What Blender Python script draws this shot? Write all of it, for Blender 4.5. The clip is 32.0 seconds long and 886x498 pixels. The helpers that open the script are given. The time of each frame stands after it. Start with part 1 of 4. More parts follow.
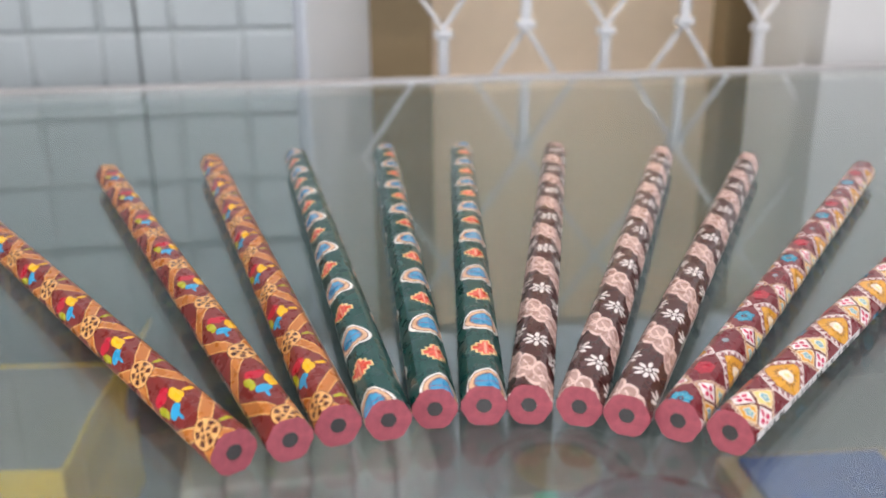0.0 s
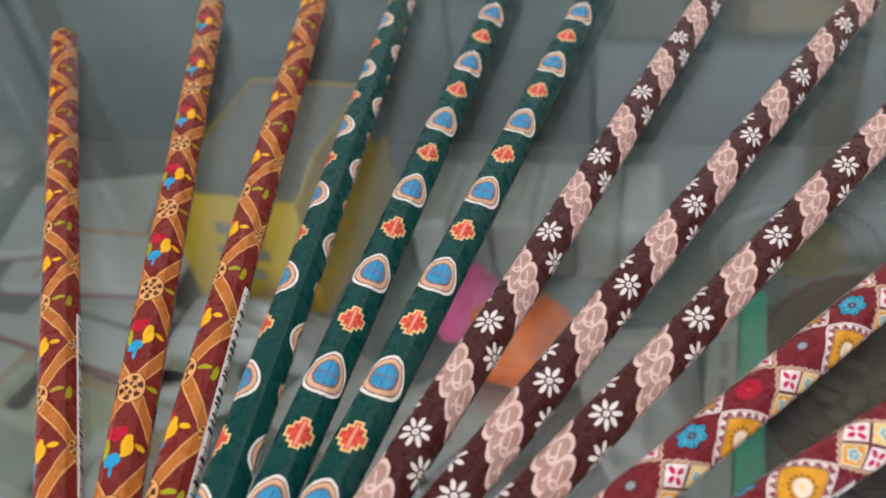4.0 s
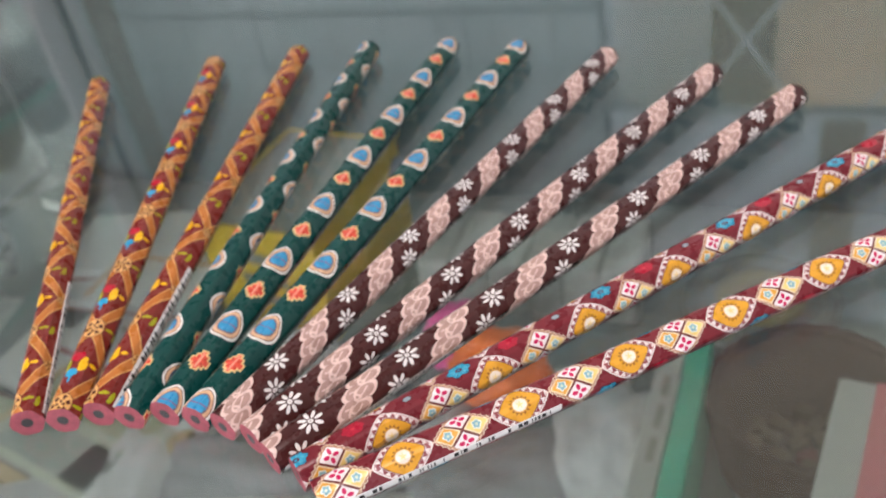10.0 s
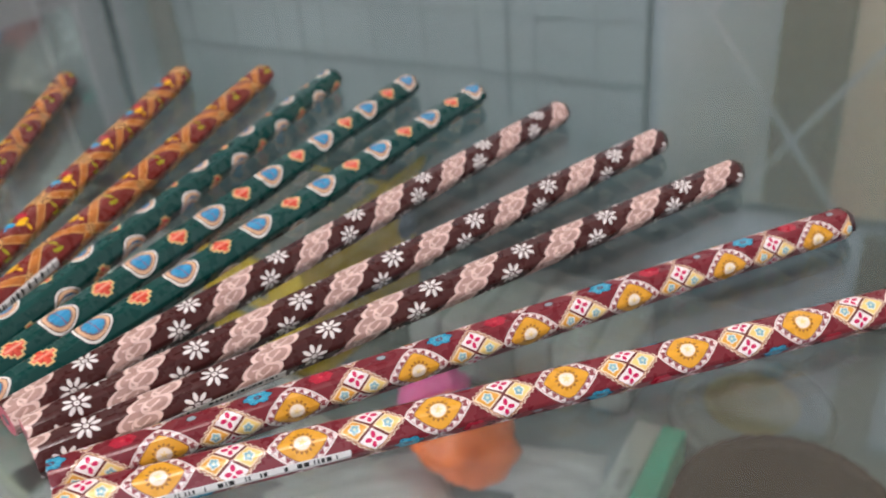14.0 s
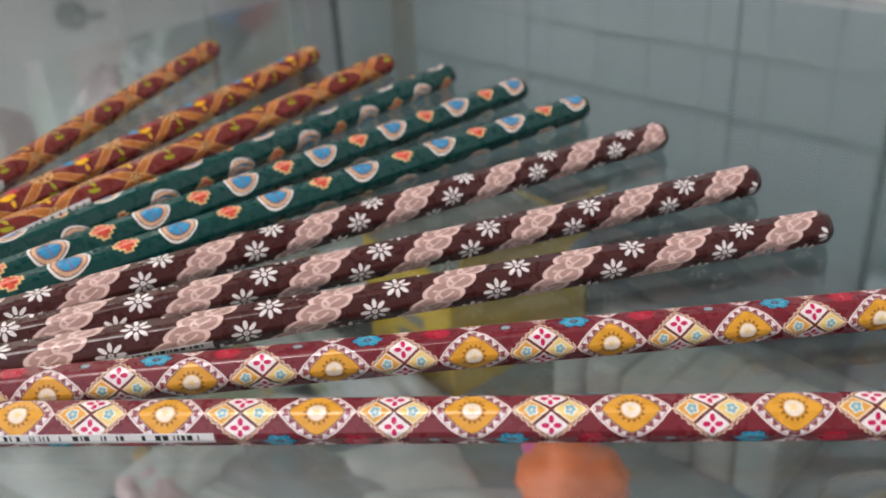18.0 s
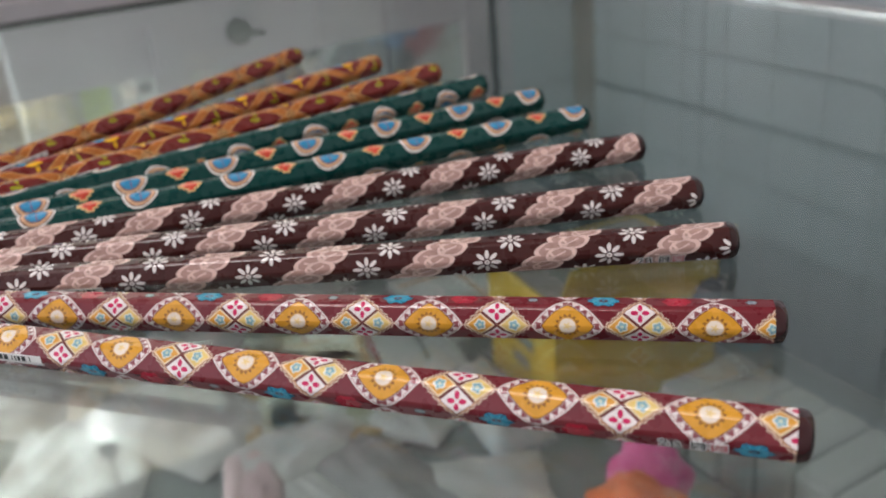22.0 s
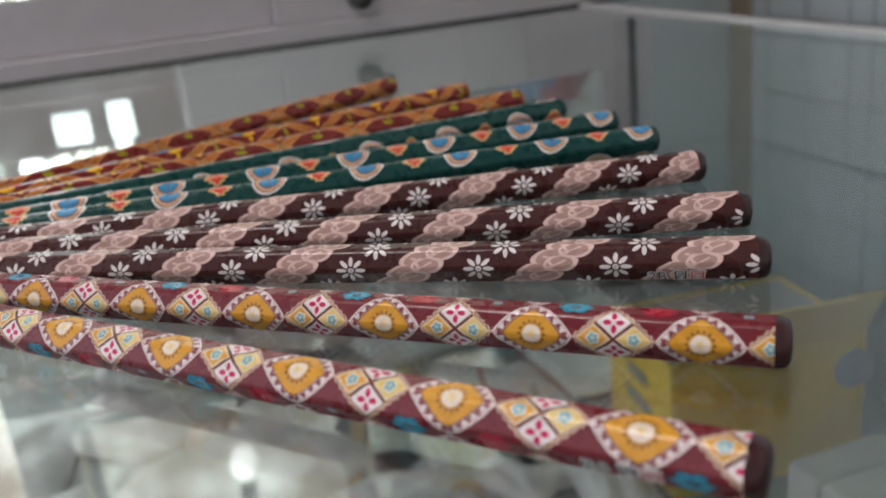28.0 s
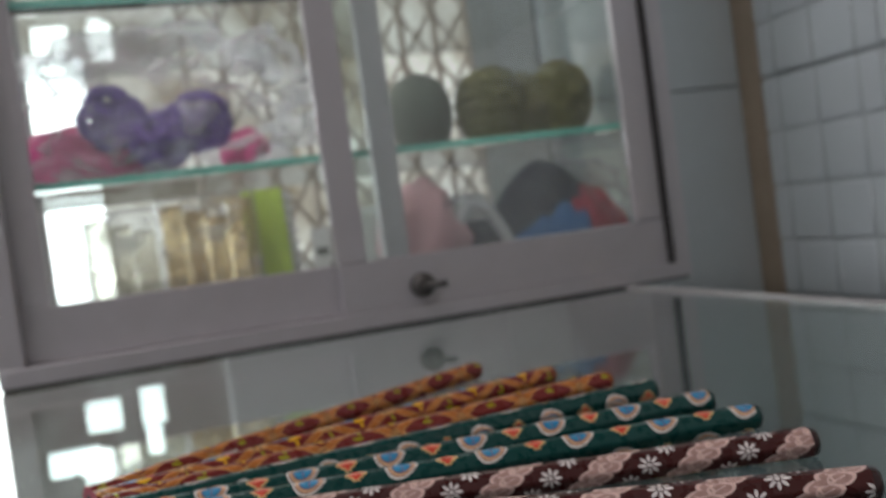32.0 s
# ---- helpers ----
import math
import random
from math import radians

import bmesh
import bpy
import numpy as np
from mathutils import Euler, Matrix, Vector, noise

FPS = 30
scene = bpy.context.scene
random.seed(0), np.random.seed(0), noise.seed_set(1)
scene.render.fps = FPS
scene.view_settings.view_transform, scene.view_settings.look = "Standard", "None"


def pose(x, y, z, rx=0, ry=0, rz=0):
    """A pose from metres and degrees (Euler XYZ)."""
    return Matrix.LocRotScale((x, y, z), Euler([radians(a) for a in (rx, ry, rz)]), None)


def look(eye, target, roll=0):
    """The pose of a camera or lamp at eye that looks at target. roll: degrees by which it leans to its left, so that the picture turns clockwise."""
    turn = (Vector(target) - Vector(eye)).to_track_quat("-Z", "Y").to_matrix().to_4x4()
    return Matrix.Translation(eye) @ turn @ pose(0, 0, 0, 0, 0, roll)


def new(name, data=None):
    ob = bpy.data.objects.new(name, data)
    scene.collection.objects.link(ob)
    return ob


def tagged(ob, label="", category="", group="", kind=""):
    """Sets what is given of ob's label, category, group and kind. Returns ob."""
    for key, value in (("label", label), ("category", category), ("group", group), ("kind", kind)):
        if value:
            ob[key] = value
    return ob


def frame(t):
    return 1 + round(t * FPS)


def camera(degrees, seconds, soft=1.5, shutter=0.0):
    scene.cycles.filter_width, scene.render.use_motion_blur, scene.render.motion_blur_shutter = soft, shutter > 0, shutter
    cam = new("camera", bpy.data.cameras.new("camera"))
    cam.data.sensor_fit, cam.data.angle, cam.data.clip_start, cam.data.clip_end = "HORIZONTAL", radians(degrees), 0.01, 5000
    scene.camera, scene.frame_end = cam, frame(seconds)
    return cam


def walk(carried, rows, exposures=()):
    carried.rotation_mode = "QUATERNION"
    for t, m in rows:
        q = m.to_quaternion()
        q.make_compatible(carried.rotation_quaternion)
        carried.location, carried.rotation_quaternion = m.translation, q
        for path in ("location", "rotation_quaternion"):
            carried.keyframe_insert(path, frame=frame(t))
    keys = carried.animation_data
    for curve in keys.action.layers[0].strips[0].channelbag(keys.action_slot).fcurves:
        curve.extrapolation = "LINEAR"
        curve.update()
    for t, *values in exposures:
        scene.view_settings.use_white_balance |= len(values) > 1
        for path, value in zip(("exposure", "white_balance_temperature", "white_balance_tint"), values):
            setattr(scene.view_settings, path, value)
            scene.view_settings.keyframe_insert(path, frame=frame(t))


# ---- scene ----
# ---- camera: seconds, place in metres, yaw, pitch and lean in degrees ----
cam = camera(51.59, 32.0, soft=1.9, shutter=0.35)
cam.data.dof.use_dof = True
cam.data.dof.focus_distance = 0.163
cam.data.dof.aperture_fstop = 22.0
PATH = [
    (0, -0.0045, -0.1260, 0.0731, 0.64, -19.06, -0.34),
    (0.5, -0.0015, -0.1223, 0.0744, 1.50, -19.08, -0.40),
    (1, 0.0026, -0.1152, 0.0749, 3.42, -20.20, -0.34),
    (1.5, 0.0107, -0.1078, 0.0810, 8.69, -23.99, -0.93),
    (2, 0.0184, -0.0916, 0.0920, 14.29, -28.59, -3.59),
    (2.5, 0.0327, -0.0789, 0.0964, 19.10, -33.40, -5.37),
    (3, 0.0409, -0.0666, 0.1066, 22.87, -36.58, -7.19),
    (3.5, 0.0503, -0.0566, 0.1108, 26.53, -38.51, -9.14),
    (5.5, 0.0712, -0.0520, 0.1371, 31.33, -44.72, -13.11),
    (6, 0.0636, -0.0610, 0.1438, 29.43, -43.34, -14.09),
    (6.5, 0.0843, -0.0592, 0.1465, 28.25, -40.88, -12.49),
    (7, 0.1084, -0.0616, 0.1433, 30.00, -41.02, -11.29),
    (7.5, 0.1177, -0.0661, 0.1379, 32.88, -40.46, -11.42),
    (8, 0.1214, -0.0788, 0.1367, 33.97, -37.61, -10.91),
    (8.5, 0.1257, -0.0875, 0.1350, 34.43, -36.97, -10.76),
    (9, 0.1259, -0.0934, 0.1352, 33.80, -36.42, -10.61),
    (9.5, 0.1232, -0.0903, 0.1348, 33.44, -36.06, -10.58),
    (10, 0.1227, -0.0836, 0.1345, 33.23, -36.01, -10.58),
    (10.5, 0.1233, -0.0800, 0.1340, 34.22, -35.76, -10.07),
    (11, 0.1288, -0.0760, 0.1336, 35.20, -35.62, -9.43),
    (11.5, 0.1342, -0.0753, 0.1329, 36.52, -35.48, -9.14),
    (12, 0.1423, -0.0710, 0.1304, 37.83, -35.39, -9.56),
    (12.5, 0.1500, -0.0689, 0.1303, 38.26, -35.30, -9.84),
    (13, 0.1483, -0.0698, 0.1285, 37.65, -33.70, -10.06),
    (13.5, 0.1522, -0.0636, 0.1208, 38.42, -33.64, -8.03),
    (14, 0.1572, -0.0538, 0.1145, 37.87, -31.12, -4.87),
    (14.5, 0.1570, -0.0415, 0.1036, 38.32, -31.18, -2.64),
    (15, 0.1527, -0.0316, 0.0962, 39.84, -30.27, -3.01),
    (15.5, 0.1558, -0.0367, 0.0928, 42.94, -27.55, -3.89),
    (17.5, 0.1819, -0.0094, 0.0950, 53.64, -28.05, -2.92),
    (18, 0.1852, -0.0058, 0.0952, 55.44, -27.96, -3.42),
    (18.5, 0.1822, 0.0035, 0.0964, 57.26, -27.94, -4.76),
    (19, 0.1888, 0.0116, 0.0973, 59.60, -27.87, -5.19),
    (19.5, 0.1927, 0.0165, 0.0948, 61.74, -27.69, -5.30),
    (20, 0.1985, 0.0217, 0.0917, 64.65, -27.52, -5.80),
    (20.5, 0.2073, 0.0309, 0.0927, 66.00, -26.63, -6.45),
    (21, 0.2152, 0.0339, 0.0912, 67.89, -25.75, -6.42),
    (21.5, 0.2221, 0.0414, 0.0872, 69.11, -24.92, -5.99),
    (22, 0.2270, 0.0510, 0.0825, 71.26, -24.47, -5.16),
    (22.5, 0.2267, 0.0571, 0.0770, 72.05, -22.79, -3.98),
    (23, 0.2275, 0.0614, 0.0735, 74.51, -21.55, -5.70),
    (23.5, 0.2275, 0.0647, 0.0666, 76.09, -20.70, -7.15),
    (24, 0.2242, 0.0663, 0.0640, 76.29, -20.88, -7.31),
    (24.5, 0.2232, 0.0657, 0.0627, 76.62, -19.33, -6.93),
    (25, 0.2199, 0.0666, 0.0613, 76.54, -18.84, -6.24),
    (25.5, 0.2168, 0.0662, 0.0592, 76.23, -18.86, -5.00),
    (27.5, 0.2252, 0.0879, 0.0634, 81.73, -19.35, -5.86),
    (28, 0.2251, 0.0856, 0.0617, 82.31, -19.22, -6.23),
    (28.5, 0.2240, 0.0808, 0.0597, 81.49, -18.52, -5.65),
    (29, 0.2232, 0.0777, 0.0603, 80.29, -18.12, -5.51),
    (29.5, 0.2199, 0.0699, 0.0598, 77.81, -17.90, -5.37),
    (30, 0.2187, 0.0611, 0.0593, 76.68, -17.43, -5.20),
    (30.5, 0.2242, 0.0580, 0.0641, 76.31, -14.65, -6.25),
    (31, 0.2260, 0.0560, 0.0641, 76.26, -10.14, -6.37),
    (31.5, 0.2297, 0.0547, 0.0653, 77.62, -5.50, -6.07),
    (32, 0.2390, 0.0584, 0.0705, 81.69, -1.98, -7.60),
]
walk(cam, [(t, pose(x, y, z, 90 + pitch, 0, yaw) @ pose(0, 0, 0, 0, 0, lean)) for t, x, y, z, yaw, pitch, lean in PATH],
     exposures=[(0, 0.17), (1, 0.16), (2, 0.16), (3, 0.0), (5.5, -0.08), (7, 0.02), (9, 0.14), (13, 0.18), (15, 0.04), (18, -0.05), (20, -0.22), (23, -0.30), (25, -0.42), (28, -0.48), (29, -0.42), (30, -0.38), (31, -0.46), (32, -1.0)])

# ---- world and light ----
world = bpy.data.worlds.new("world")
scene.world = world
world.use_nodes = True
sky = world.node_tree.nodes.new("ShaderNodeTexSky")
sky.sky_type, sky.sun_disc = "NISHITA", False
sky.sun_elevation, sky.sun_rotation = radians(50), radians(-80)
world.node_tree.links.new(sky.outputs[0], world.node_tree.nodes["Background"].inputs[0])
world.node_tree.nodes["Background"].inputs[1].default_value = 0.12

ROOM = pose(0, 0, 0, 0, 0, 9.6)   # the shop stands turned against the fan of pencils


def area(name, place, target, w, h, power, colour=(1, 1, 1)):
    data = bpy.data.lights.new(name, "AREA")
    data.shape, data.size, data.size_y, data.energy, data.color = "RECTANGLE", w, h, power, colour
    ob = new(name, data)
    ob.matrix_world = ROOM @ look(place, target)
    return ob


area("shopfront_daylight", (0.6, -2.35, 0.6), (0, 0, 0.1), 3.0, 1.6, 25, (1.0, 0.940, 0.995))
area("street_daylight", (-1.25, -0.82, -0.05), (0, -0.05, -0.1), 0.8, 0.9, 14, (0.97, 0.955, 1.0))
# unseen warm lamp below the ceiling, added to lift the whole counter
area("ceiling_fill", (0.3, -0.6, 1.72), (0.3, -0.6, 0), 1.2, 0.1, 26.5, (1.0, 0.93, 0.925))
# lamp hidden behind the painted sheet, added to brighten the cream board
area("back_room_fill", (0.28, 0.66, 0.80), (0.28, 0.83, 0.30), 0.7, 0.04, 6.5, (1.0, 0.90, 0.80))

# ---- materials ----


class Val:
    """A number or socket in a node tree, with arithmetic."""

    def __init__(self, tree, s):
        self.tree, self.s = tree, s

    def op(self, kind, *others):
        n = self.tree.nodes.new("ShaderNodeMath")
        n.operation = kind
        for k, v in enumerate((self, *others)):
            v = v.s if isinstance(v, Val) else v
            if isinstance(v, (int, float)):
                n.inputs[k].default_value = v
            else:
                self.tree.links.new(v, n.inputs[k])
        return Val(self.tree, n.outputs[0])

    def __add__(self, o): return self.op("ADD", o)
    def __sub__(self, o): return self.op("SUBTRACT", o)
    def __mul__(self, o): return self.op("MULTIPLY", o)
    def __truediv__(self, o): return self.op("DIVIDE", o)
    def __lt__(self, o): return self.op("LESS_THAN", o)
    def __gt__(self, o): return self.op("GREATER_THAN", o)
    def abs(self): return self.op("ABSOLUTE")
    def sin(self): return self.op("SINE")
    def cos(self): return self.op("COSINE")
    def sqrt(self): return self.op("SQRT")
    def min(self, o): return self.op("MINIMUM", o)
    def max(self, o): return self.op("MAXIMUM", o)
    def atan(self, o): return self.op("ARCTAN2", o)
    def power(self, o): return self.op("POWER", o)

    def wrap(self, period):
        """This value folded into -period/2 .. period/2."""
        return self.op("WRAP", period / 2, -period / 2)


def hyp(a, b): return (a * a + b * b).sqrt()


def mixed(tree, base, mask, colour):
    n = tree.nodes.new("ShaderNodeMix")
    n.data_type = "RGBA"
    tree.links.new(mask.s, n.inputs[0])
    for k, c in ((6, base), (7, colour)):
        if isinstance(c, tuple):
            n.inputs[k].default_value = (*c, 1)
        else:
            tree.links.new(c, n.inputs[k])
    return n.outputs[2]


def material(name, colour, rough=0.5, metal=0.0, grain=0.12, scale=30.0, bump=0.0, trans=0.0, ior=1.45, coat=0.0):
    """A surface whose colour and gloss vary at two scales."""
    m = bpy.data.materials.new(name)
    m.use_nodes = True
    t = m.node_tree
    b = t.nodes["Principled BSDF"]
    b.inputs["Roughness"].default_value, b.inputs["Metallic"].default_value = rough, metal
    b.inputs["Transmission Weight"].default_value, b.inputs["IOR"].default_value = trans, ior
    b.inputs["Coat Weight"].default_value = coat
    co = t.nodes.new("ShaderNodeTexCoord")
    big, small = (t.nodes.new("ShaderNodeTexNoise") for _ in range(2))
    big.inputs["Scale"].default_value, small.inputs["Scale"].default_value = scale, scale * 9
    for n in (big, small):
        n.inputs["Detail"].default_value = 4
        t.links.new(co.outputs["Object"], n.inputs["Vector"])
    v = Val(t, big.outputs[0]) * 0.7 + Val(t, small.outputs[0]) * 0.3
    f = (v - 0.5) * (2 * grain) + 1
    n = t.nodes.new("ShaderNodeVectorMath")
    n.operation = "SCALE"
    n.inputs[0].default_value = colour
    t.links.new(f.s, n.inputs["Scale"])
    t.links.new(n.outputs[0], b.inputs["Base Color"])
    if grain:
        t.links.new(((v - 0.5) * 0.25 + rough).max(0.0).s, b.inputs["Roughness"])
    if bump:
        bm_ = t.nodes.new("ShaderNodeBump")
        bm_.inputs["Strength"].default_value, bm_.inputs["Distance"].default_value = bump, 0.002
        t.links.new(small.outputs[0], bm_.inputs["Height"])
        t.links.new(bm_.outputs[0], b.inputs["Normal"])
    return m


def printed(name, base, paint, rough=0.28):
    """Lacquered print: paint(tree, u, v, colour) returns the colour; u along the pencil and v round it, in millimetres."""
    m = bpy.data.materials.new(name)
    m.use_nodes = True
    t = m.node_tree
    b = t.nodes["Principled BSDF"]
    uv = t.nodes.new("ShaderNodeUVMap")
    sep = t.nodes.new("ShaderNodeSeparateXYZ")
    t.links.new(uv.outputs[0], sep.inputs[0])
    noise_ = t.nodes.new("ShaderNodeTexNoise")
    noise_.inputs["Scale"].default_value, noise_.inputs["Detail"].default_value = 0.35, 3
    t.links.new(uv.outputs[0], noise_.inputs["Vector"])
    w = Val(t, noise_.outputs[0]) - 0.5
    u, v = Val(t, sep.outputs[0]), Val(t, sep.outputs[1])
    colour = paint(t, u + w * 0.25, v + w * 0.2, base)
    wear = t.nodes.new("ShaderNodeVectorMath")
    wear.operation = "SCALE"
    t.links.new(colour, wear.inputs[0])
    t.links.new((w * 0.35 + 1.0).s, wear.inputs["Scale"])
    t.links.new(wear.outputs[0], b.inputs["Base Color"])
    t.links.new((w * 0.15 + rough).s, b.inputs["Roughness"])
    b.inputs["Coat Weight"].default_value, b.inputs["Coat Roughness"].default_value = 0.26, 0.22
    b.inputs["Specular IOR Level"].default_value = 0.28
    return m


ROUND = 22.2   # girth of a pencil in millimetres
REPEAT = 24.2  # length of one repeat of the print


def ellipse(u, v, cu, cv, a, b, turn=0.0):
    """Below 1 inside the ellipse."""
    c, s = math.cos(radians(turn)), math.sin(radians(turn))
    du, dv = u - cu, v - cv
    x, y = (du * c + dv * s) / a, (dv * c - du * s) / b
    return hyp(x, y)


def paint_red(t, u, v, col):
    """Ochre bands that zigzag between rosettes, with leaf sprigs in the lozenges between them."""
    p, row = REPEAT, 7.0
    cream, ochre, dark = (0.78, 0.42, 0.15), (0.50, 0.165, 0.032), (0.085, 0.018, 0.008)
    v = v.wrap(ROUND)
    d = (u + v * (p / 2 / row)).wrap(p).abs().min((u - v * (p / 2 / row)).wrap(p).abs())
    d = d / (((v.abs() - 4.8) / 2.2).max(0.0).min(1.0) * 0.2 + 1.0)
    for edge, c in ((2.45, dark), (2.28, cream), (1.78, ochre)):
        col = mixed(t, col, d < edge, c)
    for du, dv in ((0, 0), (p / 2, row), (p / 2, -row)):
        x, y = (u - du).wrap(p) / 1.32, v - dv
        if dv:
            x, y = x * 1.75, y * 1.75
        r, a = hyp(x, y), y.atan(x)
        col = mixed(t, col, r < 2.5, dark)
        col = mixed(t, col, r < 2.36, cream)
        col = mixed(t, col, (r < 1.98) * (r > 1.15) * ((a * 6).sin() > -0.15), dark)
        col = mixed(t, col, (r < 1.2) * (r > 0.32) * ((a * 4).cos() > -0.1), dark)
        col = mixed(t, col, (r - 1.1).abs() < 0.11, (0.60, 0.30, 0.10))
    lime, gold, blue, crimson = (0.40, 0.40, 0.015), (0.90, 0.50, 0.012), (0.025, 0.34, 0.62), (0.52, 0.008, 0.035)
    for du, dv in ((p / 2, 0), (0, row), (0, -row)):
        x, y = (u - du).wrap(p), v - dv
        if dv == 0:
            leaves = ((2.9, -1.25, 1.25, 1.0, 25, crimson), (2.9, 0.05, 1.15, 0.95, -20, crimson), (2.0, -0.6, 0.9, 0.8, 0, crimson),
                      (0.8, 1.1, 1.6, 0.78, 16, gold), (-0.4, 1.35, 1.5, 0.95, 10, gold), (-1.4, 1.1, 0.9, 0.55, 40, gold), (0.35, 3.35, 0.55, 0.95, 14, gold),
                      (0.5, -2.2, 1.7, 0.75, -12, lime), (-1.0, -2.0, 0.9, 0.55, 20, lime),
                      (-2.4, -1.0, 1.35, 0.95, 30, blue), (-2.2, -0.2, 1.2, 0.75, -25, blue), (-3.0, -0.6, 0.8, 0.7, 0, blue), (-4.4, -0.6, 1.2, 0.28, 0, blue))
        else:
            leaves = ((0.5, -3.2, 0.5, 1.25, -10, lime), (-0.1, -1.15, 1.6, 0.55, 6, lime), (-1.1, -1.35, 0.7, 0.5, 30, lime))
        for cu, cv, a, b, turn, c in leaves:
            col = mixed(t, col, ellipse(x, y, cu, cv, a, b, turn) < 1, c)
    return col


def paint_green(t, u, v, col):
    """Blue eggs in rings and small red crosses, in rows set off by half a repeat."""
    p, g = REPEAT, ROUND
    for du, dv in ((p / 2, 10.0), (p / 2, -10.0), (0, 0)):
        x, y = (u - du).wrap(p), (v - dv).wrap(g)
        half = (x * -0.062 + 1.0).max(0.3)
        r = hyp(x / 4.4, y / (half * 3.8))
        col = mixed(t, col, r < 1.04, (0.008, 0.03, 0.03))
        for edge, c in ((1.0, (0.84, 0.80, 0.76)), (0.87, (0.16, 0.06, 0.04)), (0.82, (0.72, 0.44, 0.27)), (0.635, (0.30, 0.13, 0.10)), (0.595, (0.13, 0.17, 0.26))):
            col = mixed(t, col, r < edge, c)
        a = y.atan(x)
        col = mixed(t, col, r < (a * 12).sin() * 0.03 + 0.53, (0.045, 0.29, 0.52))
        col = mixed(t, col, (x.abs() < 0.17) * (r < 0.56), (0.22, 0.13, 0.25))
        col = mixed(t, col, (y.abs() < 0.13) * (r < 0.5), (0.02, 0.20, 0.44))
        x = (u - du - p / 2).wrap(p)
        ax, ay = x.abs(), y.abs()

        def cross(grow):
            one = (ax < 2.5 + grow) * (ay < 0.5 + grow)
            two = (ax < 0.65 + grow) * (ay < 2.1 + grow)
            three = (ax < 1.6 + grow) * (ay < 1.3 + grow)
            return one.max(two).max(three)
        col = mixed(t, col, cross(0.36), (0.82, 0.58, 0.26))
        col = mixed(t, col, cross(0.0), (0.70, 0.085, 0.05))
        col = mixed(t, col, (ay < 0.22) * cross(-0.3), (0.78, 0.34, 0.24))
        col = mixed(t, col, ((ax - ay).abs() < 0.15) * (ax > 0.4) * cross(0.0), (0.42, 0.03, 0.02))
    return col


def paint_brown(t, u, v, col):
    """Slanting cloud bands of scrolls with white eight-petalled flowers between them."""
    p, g = REPEAT, ROUND
    white = (0.80, 0.75, 0.73)
    for k in range(5):
        yv = g / 5 * k
        y = (v - yv).wrap(g)
        xx = (u - p / 2 + yv * (p / g)).wrap(p)
        r, a = hyp(xx / 1.12, y), y.atan(xx / 1.12)
        off = a.wrap(math.pi / 4)
        petal = hyp((r * off.cos() - 1.62) / 0.88, (r * off.sin()) / 0.38)
        col = mixed(t, col, petal < 1.0, white)
        col = mixed(t, col, r < 0.5, white)
        col = mixed(t, col, r < 0.2, (0.40, 0.34, 0.33))
    # clouds: two staggered rows of long rimmed lobes that lap over one another along a slanting band
    rows = 9
    h = g / rows
    slope = p / g
    pale, fill, deep = (0.74, 0.54, 0.49), (0.445, 0.275, 0.238), (0.31, 0.17, 0.145)
    d = (u + v * slope).wrap(p)
    for side, lift, flip in ((-1.75, 0.0, 1), (1.7, 0.47, -1)):
        step = ((v / h - lift).op("ROUND") + lift) * h
        for shift in (-h, 0.0):
            y = v - step - shift
            x = (u + (step + shift) * slope).wrap(p) - side
            wave = (x * 0.9).sin() * 0.22 * flip
            lobe = hyp(x / 3.1, (y + x * 0.17 + wave) / (h * 0.63))
            far = ((x * (-flip) + 1.2) / 2.6).max(0.0).min(1.0)
            col = mixed(t, col, lobe < 1.03, deep)
            col = mixed(t, col, lobe < 1.0, pale)
            col = mixed(t, col, lobe < far * -0.11 + 0.81, fill)
            # a thin stem that swings into the lobe from its inner end
            stem = (y + x * 0.17 + wave * -1.6 - 0.12 * flip).abs() < far * 0.08 + 0.12
            col = mixed(t, col, stem * (lobe < 0.86) * (x * flip > -0.9), pale)
    col = mixed(t, col, ((d + (v * (2 * math.pi / h)).sin() * 0.9).abs() < 0.32), pale)
    return col


